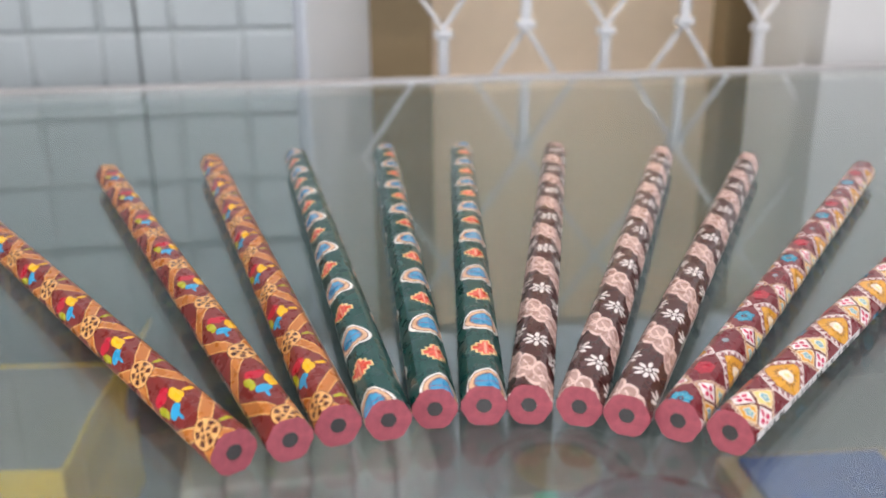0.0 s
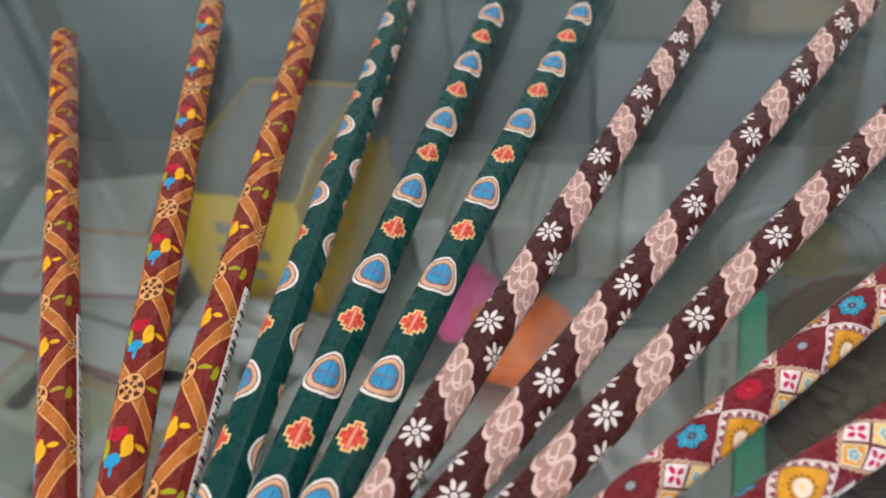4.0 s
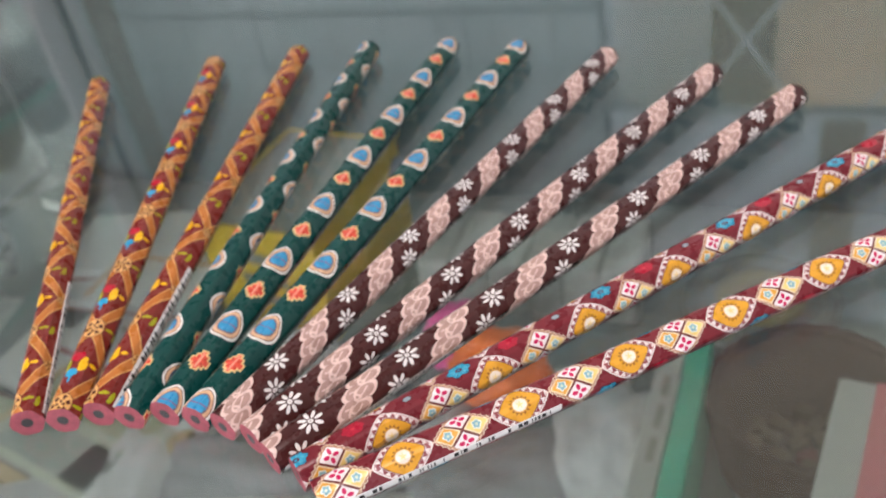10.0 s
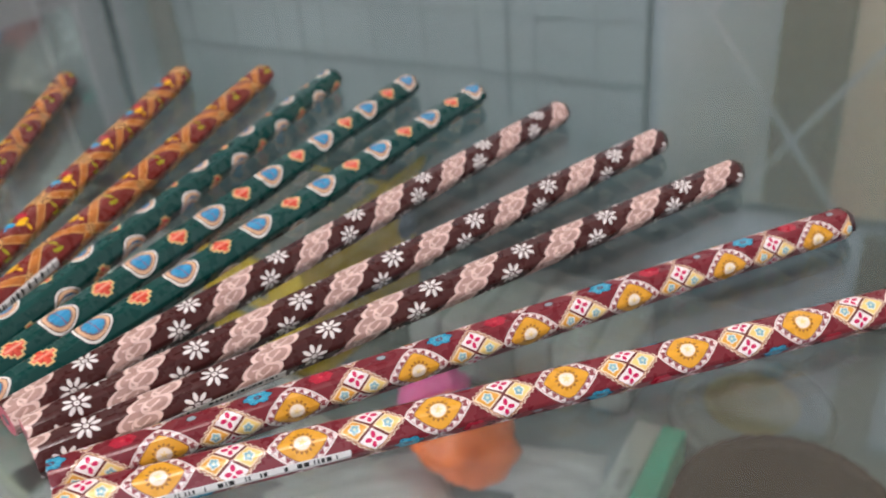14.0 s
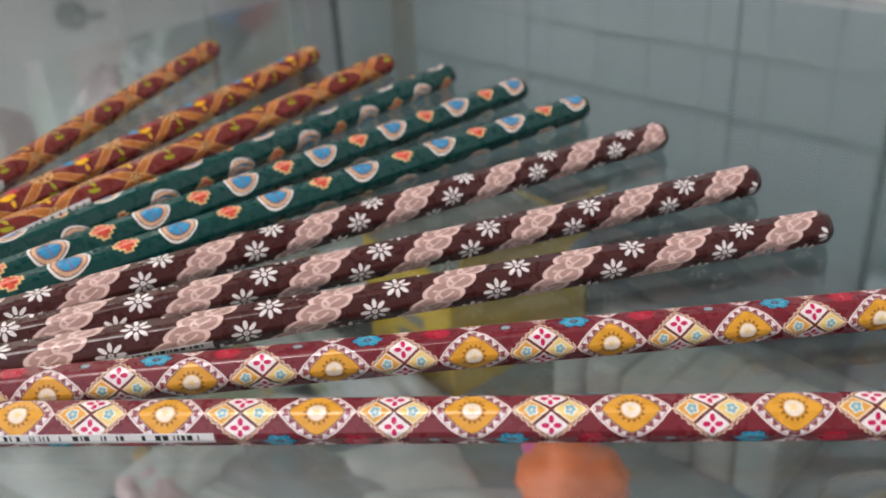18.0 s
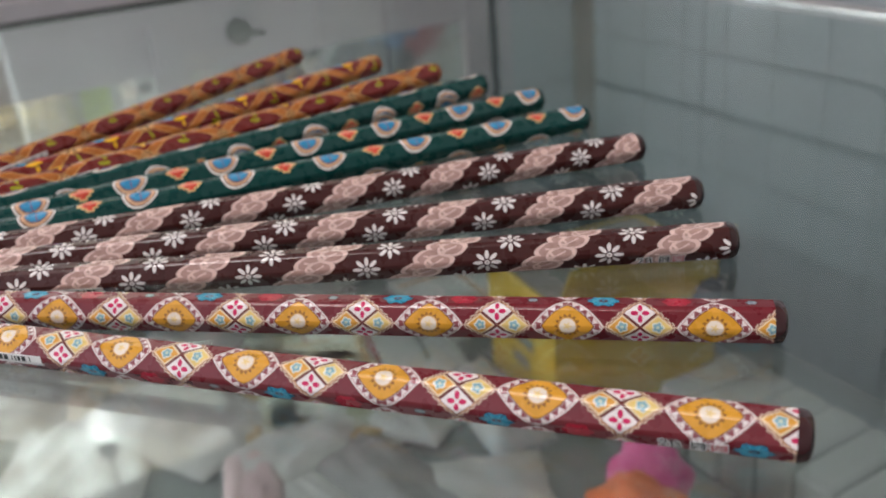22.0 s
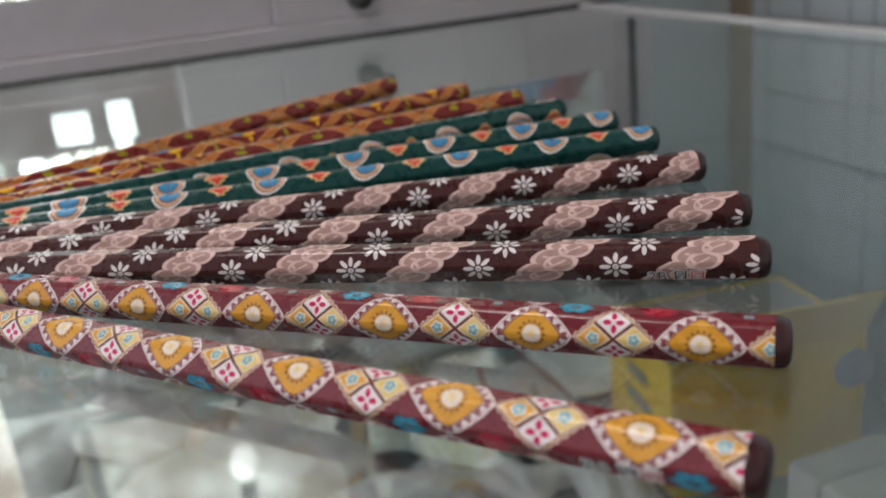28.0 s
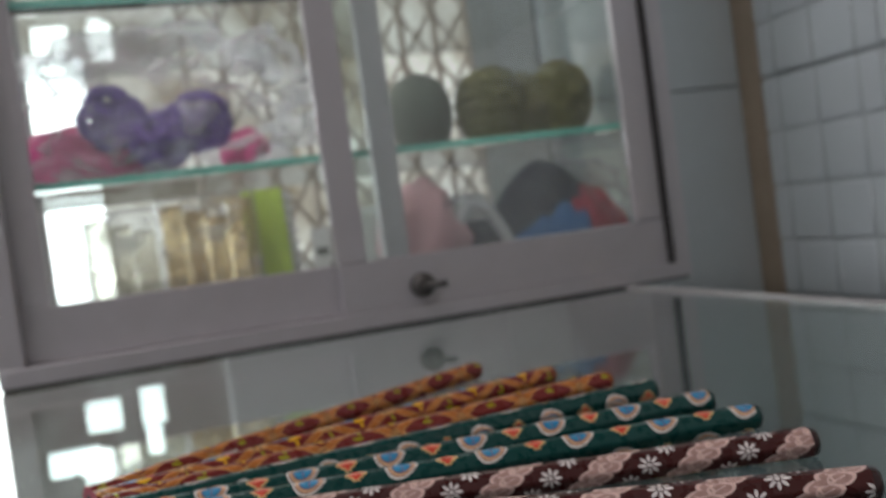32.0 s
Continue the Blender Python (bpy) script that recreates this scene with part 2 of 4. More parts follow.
def paint_maroon(t, u, v, col):
    """Yellow lozenges with lace edges, four-part lozenges and small blossoms."""
    p, g = REPEAT, 10.4
    v = v.wrap(ROUND)
    ay = v - (v / g).op("ROUND") * g
    x = u.wrap(p)
    q = (x.abs() / 6.1).power(1.22) + (ay.abs() / 5.1).power(1.22)
    lace = (0.78, 0.70, 0.68)
    col = mixed(t, col, q < 1.035, (0.20, 0.05, 0.05))
    col = mixed(t, col, q < 1.0, lace)
    along = x.abs() * 0.77 - ay.abs() * 0.64
    tooth = along.wrap(1.5).abs() / 0.75
    col = mixed(t, col, (q > 0.715) * (q < tooth * 0.25 + 0.695), (0.25, 0.06, 0.07))
    col = mixed(t, col, (q > 0.90) * (q < 0.93), (0.42, 0.20, 0.20))
    col = mixed(t, col, q < 0.70, (0.20, 0.05, 0.03))
    col = mixed(t, col, q < 0.655, (0.70, 0.335, 0.03))
    r, a = hyp(x / 1.05, ay), ay.atan(x)
    col = mixed(t, col, r < ((a * 14).cos() * 0.26 + 1.85), (0.30, 0.12, 0.025))
    col = mixed(t, col, r < 1.55, (0.68, 0.38, 0.10))
    col = mixed(t, col, r < 1.32, (0.86, 0.74, 0.62))
    col = mixed(t, col, r < ((a * 5).cos() * 0.22 + 0.5), (0.82, 0.62, 0.28))
    # the four-part lozenge, half a repeat on
    x = (u - p / 2).wrap(p)
    q = x.abs() / 5.9 + ay.abs() / 5.1
    edge = x.abs() * 0.6 - ay.abs() * 0.8
    fray = (edge * 5.3).sin() * 0.034 + (edge * 13.0).sin() * 0.02
    col = mixed(t, col, q < fray + 1.05, (0.70, 0.52, 0.40))
    col = mixed(t, col, q < fray + 0.985, (0.15, 0.035, 0.03))
    col = mixed(t, col, (q - 0.94 - fray * 0.5).abs() < 0.022, (0.62, 0.36, 0.20))
    side = (x.abs() / 5.9 > ay.abs() / 5.1)
    lx, ly = x.abs() - 2.95, ay.abs()
    q2 = lx.abs() / 2.6 + ly / 2.1
    inside = side * (q2 < fray * 0.8 + 0.98)
    col = mixed(t, col, inside, (0.82, 0.66, 0.42))
    col = mixed(t, col, inside * (x < 0) * (q2 < 0.84), (0.70, 0.34, 0.06))
    col = mixed(t, col, inside * (x > 0) * (q2 < 0.84), (0.78, 0.58, 0.20))
    rr, aa = hyp(lx, ly), ly.atan(lx)
    col = mixed(t, col, side * (rr < ((aa * 5).cos() * 0.12 + 0.98)), (0.76, 0.74, 0.64))
    col = mixed(t, col, side * (rr < ((aa * 5).cos() * 0.12 + 0.74)), (0.22, 0.41, 0.47))
    col = mixed(t, col, side * (rr < 0.28), (0.55, 0.62, 0.50))
    mx, my = x.abs(), ay.abs() - 2.38
    q3 = mx / 2.6 + my.abs() / 2.1
    inside = (side * -1.0 + 1.0) * (q3 < fray * 0.8 + 0.99)
    col = mixed(t, col, inside, (0.84, 0.76, 0.75))
    rr, aa = hyp(mx, my), my.atan(x)
    off = aa.wrap(math.pi / 2)
    petal = hyp((rr * off.cos() - 0.92) / 0.62, (rr * off.sin()) / 0.40)
    col = mixed(t, col, inside * (petal < 1.0), (0.58, 0.012, 0.10))
    # blossoms in the gaps, in three colours that follow one another
    for gap, order in ((g / 2, (0, 1, 2)), (-g / 2, (2, 0, 1))):
        y = v - gap
        for k in range(3):
            kind = order[k]
            c = ((0.03, 0.29, 0.45), (0.42, 0.010, 0.035), (0.27, 0.33, 0.37))[kind]
            x = (u - p * (0.25 + 0.5 * k)).wrap(1.5 * p)
            r, a = hyp(x / 1.5, y), y.atan(x / 1.5)
            size = (1.6, 1.5, 0.55)[kind]
            petal = (a * 6).cos() * (0.20 if kind == 0 else 0.12 if kind == 1 else 0.05) + size
            if kind != 1:
                col = mixed(t, col, r < petal + 0.12, (0.04, 0.01, 0.015))
            col = mixed(t, col, r < petal, c)
            if kind == 0:
                col = mixed(t, col, (r < petal * 0.72) * (r > 0.6) * ((a * 6).cos() > 0.2), (0.10, 0.46, 0.60))
                col = mixed(t, col, ((a * 3).sin().abs() < 0.16) * (r < petal) * (r > 0.5), (0.02, 0.09, 0.17))
                col = mixed(t, col, (r < 0.5) * (r > 0.22), (0.10, 0.03, 0.05))
            elif kind == 1:
                col = mixed(t, col, ((a * 3).sin().abs() < 0.22) * (r < petal * 0.9) * (r > 0.5), (0.27, 0.008, 0.02))
                col = mixed(t, col, r < 0.3, (0.55, 0.04, 0.06))
    return col


PRINT = {
    "red": printed("red_batik_print", (0.195, 0.022, 0.018), paint_red),
    "green": printed("green_batik_print", (0.003, 0.052, 0.046), paint_green),
    "brown": printed("brown_batik_print", (0.058, 0.0145, 0.0135), paint_brown),
    "maroon": printed("maroon_batik_print", (0.165, 0.016, 0.024), paint_maroon),
}
WOOD = material("pink_cedar_wood", (0.50, 0.115, 0.15), 0.7, grain=0.55, scale=700, bump=0.6)
LEAD = material("graphite", (0.075, 0.073, 0.074), 0.34, metal=0.35, grain=0.4, scale=900, bump=0.4)
CAPS = {k: material(k + "_dip_lacquer", c, 0.2, grain=0.1, scale=300, coat=0.3) for k, c in
        (("red", (0.30, 0.10, 0.03)), ("green", (0.01, 0.05, 0.045)), ("brown", (0.035, 0.015, 0.015)), ("maroon", (0.045, 0.012, 0.014)))}
LABEL = material("label_paper", (0.80, 0.78, 0.76), 0.45, grain=0.06, scale=300)
INK = material("black_ink", (0.015, 0.015, 0.015), 0.5, grain=0.1, scale=300)
GLASS = material("float_glass", (0.93, 0.97, 0.955), 0.0, grain=0, trans=1.0, ior=1.52)


def dusty(name, amount):
    """Float glass with a thin film of dust and wiping smears."""
    m = material(name, (0.87, 0.95, 0.93), 0.0, grain=0, trans=1.0, ior=1.52)
    t = m.node_tree
    glass, out = t.nodes["Principled BSDF"], t.nodes["Material Output"]
    dust, mix, n, fine, co, flat = (t.nodes.new("ShaderNode" + k) for k in ("BsdfDiffuse", "MixShader", "TexNoise", "TexNoise", "TexCoord", "Mapping"))
    dust.inputs[0].default_value = (0.70, 0.72, 0.72, 1)
    sheen, film_ = t.nodes.new("ShaderNodeBsdfGlossy"), t.nodes.new("ShaderNodeMixShader")
    sheen.inputs["Roughness"].default_value = 0.32
    film_.inputs[0].default_value = 0.42
    t.links.new(dust.outputs[0], film_.inputs[1])
    t.links.new(sheen.outputs[0], film_.inputs[2])
    flat.inputs["Scale"].default_value, flat.inputs["Rotation"].default_value = (1.0, 3.5, 1.0), (0, 0, 0.6)
    n.inputs["Scale"].default_value, n.inputs["Detail"].default_value = 9, 5
    fine.inputs["Scale"].default_value, fine.inputs["Detail"].default_value = 700, 2
    t.links.new(co.outputs["Object"], flat.inputs[0])
    t.links.new(flat.outputs[0], n.inputs["Vector"])
    t.links.new(co.outputs["Object"], fine.inputs["Vector"])
    v = Val(t, n.outputs[0]) * (amount * 1.6) + (Val(t, fine.outputs[0]) - 0.66).max(0.0) * 0.6 + amount * 0.2
    t.links.new(v.s, mix.inputs[0])
    t.links.new(glass.outputs[0], mix.inputs[1])
    t.links.new(film_.outputs[0], mix.inputs[2])
    t.links.new(mix.outputs[0], out.inputs[0])
    return m


DUSTY = dusty("dusty_float_glass", 0.040)
HAZY = dusty("hazy_door_glass", 0.055)
GLASS_EDGE = material("green_glass_edge", (0.16, 0.55, 0.45), 0.25, grain=0.2, scale=40)
ALU = material("brushed_aluminium", (0.52, 0.50, 0.52), 0.38, metal=0.55, grain=0.1, scale=60, bump=0.05)
TILE = material("white_glazed_tile", (0.465, 0.515, 0.53), 0.22, grain=0.08, scale=12)
GROUT = material("grey_grout", (0.17, 0.18, 0.175), 0.85, grain=0.2, scale=60)
PLASTER = material("painted_plaster", (0.66, 0.66, 0.65), 0.8, grain=0.08, scale=5, bump=0.1)
CONCRETE = material("floor_cement", (0.32, 0.31, 0.30), 0.7, grain=0.2, scale=6)
CREAM = material("cream_curtain_board", (0.84, 0.70, 0.54), 0.8, grain=0.14, scale=8)
BROWNWOOD = material("brown_varnished_wood", (0.27, 0.20, 0.11), 0.5, grain=0.3, scale=14)
IRON = material("white_painted_iron", (0.66, 0.67, 0.69), 0.4, grain=0.1, scale=50)
YELLOW = material("yellow_carton", (0.60, 0.40, 0.025), 0.5, grain=0.1, scale=25)
GREYCARD = material("grey_card", (0.22, 0.22, 0.20), 0.7, grain=0.15, scale=25)
PAPER = material("white_paper", (0.60, 0.61, 0.59), 0.7, grain=0.08, scale=20)
ORANGE = material("orange_plastic", (0.85, 0.17, 0.03), 0.4, grain=0.15, scale=25)
PINK = material("pink_plastic", (0.75, 0.10, 0.32), 0.4, grain=0.15, scale=25)
TEAL = material("green_plastic", (0.035, 0.33, 0.22), 0.4, grain=0.12, scale=25)
BASKET = material("brown_basket", (0.040, 0.019, 0.013), 0.7, grain=0.4, scale=60, bump=0.5)
REDCARD = material("red_card", (0.55, 0.10, 0.12), 0.5, grain=0.1, scale=25)
BLUE = material("blue_card", (0.06, 0.14, 0.40), 0.5, grain=0.1, scale=25)

# ---- mesh helpers ----


def part(name, bm, mat, parent=None, label=""):
    me = bpy.data.meshes.new(name)
    bm.to_mesh(me)
    bm.free()
    for m in mat if isinstance(mat, (list, tuple)) else (mat,):
        me.materials.append(m)
    ob = new(name, me)
    ob.parent = parent
    return tagged(ob, label)


def thing(name, m, label, category, group="", kind=""):
    ob = new(name)
    ob.empty_display_size = 0.02
    ob.matrix_world = m
    return tagged(ob, label, category, group, kind)


def box(w, d, h, x=0.0, y=0.0, z=0.0, bevel=0.0, bm=None):
    """A box centred on x, y that stands on z."""
    bm = bm or bmesh.new()
    vs = bmesh.ops.create_cube(bm, size=1, matrix=Matrix.Translation((x, y, z + h / 2)) @ Matrix.Diagonal((w, d, h, 1)))["verts"]
    if bevel:
        es = list({e for v in vs for e in v.link_edges})
        bmesh.ops.bevel(bm, geom=es, offset=bevel, segments=2, affect="EDGES", profile=0.5)
    return bm


def lathe(profile, seg=32, bm=None):
    """A turned form from (radius, height) pairs."""
    bm = bm or bmesh.new()
    rings = [[bm.verts.new((r * math.cos(2 * math.pi * k / seg), r * math.sin(2 * math.pi * k / seg), z)) for k in range(seg)] for r, z in profile]
    for a, b in zip(rings, rings[1:]):
        for k in range(seg):
            f = bm.faces.new((a[k], a[(k + 1) % seg], b[(k + 1) % seg], b[k]))
            f.smooth = True
    for ring, flip in ((rings[0], True), (rings[-1], False)):
        bm.faces.new(ring[::-1] if flip else ring)
    return bm


def tube(points, radius, seg=8, bm=None):
    """A rod through points."""
    bm = bm or bmesh.new()
    pts = [Vector(p) for p in points]
    rings = []
    for k, p in enumerate(pts):
        way = (pts[min(k + 1, len(pts) - 1)] - pts[max(k - 1, 0)]).normalized()
        q = way.to_track_quat("Z", "Y")
        rings.append([bm.verts.new(p + q @ Vector((radius * math.cos(2 * math.pi * j / seg), radius * math.sin(2 * math.pi * j / seg), 0))) for j in range(seg)])
    for a, b in zip(rings, rings[1:]):
        for j in range(seg):
            f = bm.faces.new((a[j], a[(j + 1) % seg], b[(j + 1) % seg], b[j]))
            f.smooth = True
    bm.faces.new(rings[0][::-1])
    bm.faces.new(rings[-1])
    return bm


# ---- the setting ----


def setting(name, bm, mat, label, category):
    ob = part(name, bm, mat)
    ob.matrix_world = ROOM
    return tagged(ob, label, category, kind="structure")


setting("floor", box(6, 6, 0.1, 0.5, -0.6, -1.1), CONCRETE, "bare grey cement shop floor", "floor")
setting("ceiling", box(6, 6, 0.1, 0.5, -0.6, 1.8), PLASTER, "plain white painted ceiling", "ceiling")
setting("wall_south", box(6, 0.1, 0.9, 0.5, -2.55, -1.0), PLASTER, "low white painted wall under the shopfront opening", "wall")
setting("wall_east", box(0.1, 5.2, 2.8, 2.6, -0.1, -1.0), PLASTER, "plain white painted side wall", "wall")
setting("wall_west", box(0.1, 1.4, 2.8, -1.75, -1.9, -1.0), PLASTER, "white painted wall beside the street opening", "wall")
NORTH_FACE, RETURN_FACE = 0.600, -0.524
setting("wall_north", box(0.60, 0.09, 2.8, -0.3265, NORTH_FACE + 0.045, -1.0), GROUT, "wall of white tiles with moulded small squares", "wall")
setting("wall_tiled_return", box(0.16, 0.22, 2.8, RETURN_FACE - 0.081, 0.49, -1.0), GROUT, "short return wall with large plain white tiles", "wall")
setting("wall_north_east", box(2.2, 0.12, 2.8, 1.49, 0.62, -1.0), PLASTER, "bluish white painted wall beside the grille", "wall")
setting("wall_back_room", box(4.6, 0.1, 2.8, 0.3, 1.3, -1.0), PLASTER, "dim painted wall of the back room", "wall")
CORNER_BROWN = material("dull_brown", (0.27, 0.22, 0.165), 0.75, grain=0.35, scale=40)
setting("trim", box(0.030, 0.009, 2.8, -0.5055, 0.5945, -1.0, bevel=0.002), CORNER_BROWN, "dull brown strip in the wall corner", "trim")

# tiles of the north wall, each moulded into squares, and plain tiles of its return
CELL_W, CELL_H, GAP = 0.0507, 0.0517, 0.0018
TILE_W, TILE_H = 4 * CELL_W, 4 * CELL_H


def moulded_tile(cuts_x, cuts_z):
    """A tile whose face is pressed into low cushions between the cuts."""
    bm = bmesh.new()
    w, h = cuts_x[-1] - cuts_x[0], cuts_z[-1] - cuts_z[0]
    box(w - GAP, 0.004, h - GAP, (cuts_x[0] + cuts_x[-1]) / 2, 0.004, cuts_z[0] + GAP / 2, bm=bm)
    for x1, x2 in zip(cuts_x, cuts_x[1:]):
        for z1, z2 in zip(cuts_z, cuts_z[1:]):
            a, b = (GAP / 2 if x1 == cuts_x[0] else 0), (GAP / 2 if x2 == cuts_x[-1] else 0)
            c, d = (GAP / 2 if z1 == cuts_z[0] else 0), (GAP / 2 if z2 == cuts_z[-1] else 0)
            rings = []
            for inset, y in ((0.0, 0.0036), (0.0014, 0.0012), (0.004, 0.0)):
                l, r = x1 + a + (inset if not a else inset * 0.2), x2 - b - (inset if not b else inset * 0.2)
                lo, hi = z1 + c + inset, z2 - d - inset
                rings.append([bm.verts.new((l, y, lo)), bm.verts.new((r, y, lo)), bm.verts.new((r, y, hi)), bm.verts.new((l, y, hi))])
            for n, (p, q) in enumerate(zip(rings, rings[1:])):
                for k in range(4):
                    f = bm.faces.new((p[k], p[(k + 1) % 4], q[(k + 1) % 4], q[k]))
                    f.smooth, f.material_index = n > 0, 1 - n
            bm.faces.new(rings[-1])
    me = bpy.data.meshes.new("tile")
    bm.to_mesh(me)
    bm.free()
    me.materials.append(TILE)
    me.materials.append(GROOVE_SHADE)
    return me


def plain_tile(w, h, d):
    bm = box(w, d, h, 0, 0, -h / 2, bevel=0.0012)
    me = bpy.data.meshes.new("tile")
    bm.to_mesh(me)
    bm.free()
    me.materials.append(TILE)
    return me


# darker glaze that paints shade into the grooves between the cushions
GROOVE_SHADE = material("groove_shade_glaze", (0.25, 0.27, 0.265), 0.5, grain=0.3, scale=40)
LEVELS = [CELL_H * k for k in range(5)]
WHOLE = moulded_tile([0, CELL_W / 2, CELL_W * 1.5, CELL_W * 2.5, CELL_W * 3.5, TILE_W], LEVELS)
EAST = moulded_tile([0, CELL_W / 2, CELL_W * 1.5, 0.1155], LEVELS)
WEST_CUT = moulded_tile([0.0245, CELL_W / 2 + 0.004, CELL_W * 1.5, CELL_W * 2.5, CELL_W * 3.5, TILE_W], LEVELS)
PLAIN = plain_tile(0.104, 0.2055, 0.006)
wall_n, wall_r = bpy.data.objects["wall_north"], bpy.data.objects["wall_tiled_return"]
for j in range(-1, 4):
    z = 0.160 + TILE_H * (j - 1)
    for me, x in ((EAST, -0.140), (WHOLE, -0.140 - TILE_W), (WEST_CUT, -0.140 - 2 * TILE_W)):
        ob = new("tile", me)
        ob.parent = wall_n
        ob.matrix_local = pose(x, NORTH_FACE - 0.006, z)
    for y in (0.541, 0.436):
        ob = new("tile", PLAIN)
        ob.parent = wall_r
        ob.matrix_local = pose(RETURN_FACE, y, z + TILE_H / 2, 0, 0, 90)

RIM = material("dull_aluminium_strip", (0.40, 0.39, 0.385), 0.5, metal=0.3, grain=0.15, scale=50)
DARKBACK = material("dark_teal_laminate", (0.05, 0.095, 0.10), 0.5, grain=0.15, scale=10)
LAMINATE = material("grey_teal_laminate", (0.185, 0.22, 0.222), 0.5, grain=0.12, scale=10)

# glass top of the counter and the counter under it
setting("glass_top", box(1.75, 0.92, 0.006, 0.36, -0.108, -0.006, bevel=0.0012), DUSTY, "clear float glass top of the shop counter", "glass top")
setting("counter_rim", box(1.75, 0.007, 0.011, 0.36, 0.3555, -0.0095, bevel=0.0015), RIM, "pale aluminium edge strip along the glass top", "rim")
setting("counter_shelf", box(1.75, 1.045, 0.015, 0.36, -0.0625, -0.275), LAMINATE, "grey laminate shelf inside the glass counter", "shelf")
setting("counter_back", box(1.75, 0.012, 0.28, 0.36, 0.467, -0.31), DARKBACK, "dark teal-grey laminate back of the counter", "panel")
setting("counter_side", box(0.006, 1.04, 0.2525, -0.521, -0.065, -0.2595), DUSTY, "dusty clear glass side pane of the counter", "panel")
bpy.data.objects["counter_side"].visible_shadow = False
setting("counter_base", box(1.75, 1.045, 0.70, 0.36, -0.0625, -1.0), PLASTER, "closed white base of the counter", "panel")

# ---- the pencils ----
APOTHEM, CORNER = 3.45, 0.36      # millimetres


def hexagon(scale=1.0):
    """Rounded hexagon, flat on top: (x, z, arc) from the middle of the top face round to the right."""
    r = APOTHEM / math.cos(radians(30))
    out = []
    for k in range(6):
        mid = 90 - 30 - 60 * k
        for da in (-9, 0, 9):
            rr = r - CORNER if da == 0 else APOTHEM / math.cos(radians(30 - 9))
            a = radians(mid - da)
            out.append((rr * math.cos(a) * scale, rr * math.sin(a) * scale))
    return out


def pencil(design, near, heading, turn, phase, label, barcode=None, logo=False, length=175.8):
    """A hexagonal pencil lying from its cut end towards heading; turn and phase set the print round and along it."""
    mm = 0.001
    ob = thing("pencil", pose(near[0], near[1], 0.00025, 0, 0, heading - 90), label, "pencil", "fan of batik pencils")
    prof = hexagon()
    arcs, total = [], 0.0
    for k, p in enumerate(prof + prof[:1]):
        if k:
            total += math.dist(p, prof[k - 1])
        arcs.append(total)
    first = math.dist(prof[0], (0, APOTHEM))
    bm = bmesh.new()
    uv = bm.loops.layers.uv.new("UVMap")
    steps = [0.0, 0.3] + [length * k / 24 for k in range(1, 24)] + [length - 2.2]
    rings = [[bm.verts.new((x * s * mm, u * mm, (APOTHEM + z * s) * mm)) for x, z in prof] for u, s in ((u, 0.985 if u == 0 else 1.0) for u in steps)]
    n = len(prof)
    for i in range(len(steps) - 1):
        for k in range(n):
            f = bm.faces.new((rings[i][k], rings[i + 1][k], rings[i + 1][(k + 1) % n], rings[i][(k + 1) % n]))
            f.smooth = k % 3 != 2
            for loop, (a, b) in zip(f.loops, ((i, k), (i + 1, k), (i + 1, k + 1), (i, k + 1))):
                loop[uv].uv = (steps[a] - phase, (arcs[b] + first) * ROUND / total - turn)
    part("barrel", bm, PRINT[design], ob)
    # dipped end
    bm = bmesh.new()
    uvs = [(length - 2.2, 1.012), (length - 1.4, 0.985), (length - 0.6, 0.90), (length - 0.15, 0.72), (length, 0.4)]
    rings = [[bm.verts.new((x * s * mm, u * mm, (APOTHEM + z * s) * mm)) for x, z in prof] for u, s in uvs]
    for a, b in zip(rings, rings[1:]):
        for k in range(n):
            bm.faces.new((a[k], b[k], b[(k + 1) % n], a[(k + 1) % n])).smooth = True
    bm.faces.new(rings[-1])
    part("end_cap", bm, CAPS[design], ob, "dark lacquered rounded end")
    # cut end: wood with its lead
    bm = bmesh.new()
    inner = [bm.verts.new((1.25 * mm * math.cos(math.atan2(z, x)), 0, (APOTHEM + 1.25 * math.sin(math.atan2(z, x))) * mm)) for x, z in prof]
    outer = [bm.verts.new((x * 0.985 * mm, 0, (APOTHEM + z * 0.985) * mm)) for x, z in prof]
    for k in range(n):
        bm.faces.new((inner[k], outer[k], outer[(k + 1) % n], inner[(k + 1) % n]))
    part("cut_wood", bm, WOOD, ob, "bare pink cedar at the cut end")
    bm = bmesh.new()
    bmesh.ops.create_cone(bm, cap_ends=True, segments=18, radius1=1.25 * mm, radius2=1.2 * mm, depth=3 * mm, matrix=pose(0, 1.45 * mm, APOTHEM * mm, 90, 0, 0))
    part("lead", bm, LEAD, ob, "dark graphite core")
    def strip(v1, v2, u1, u2, lift, bm):
        """A thin piece wrapped on the barrel between two places round it."""
        cut = [v1] + [(arcs[k] + first) * ROUND / total for k in range(n) if v1 < (arcs[k] + first) * ROUND / total < v2] + [v2]
        pts = []
        for v in cut:
            a = v * total / ROUND - first
            k = max(i for i in range(n) if arcs[i] <= a + 1e-6)
            f = (a - arcs[k]) / (arcs[k + 1] - arcs[k])
            p, q = Vector(prof[k]), Vector(prof[(k + 1) % n])
            w = p.lerp(q, f)
            w += w.normalized() * lift
            pts.append(w)
        rows = [[bm.verts.new((w.x * mm, u * mm, (APOTHEM + w.y) * mm)) for w in pts] for u in (u1, u2)]
        for k in range(len(pts) - 1):
            bm.faces.new((rows[0][k], rows[1][k], rows[1][k + 1], rows[0][k + 1]))

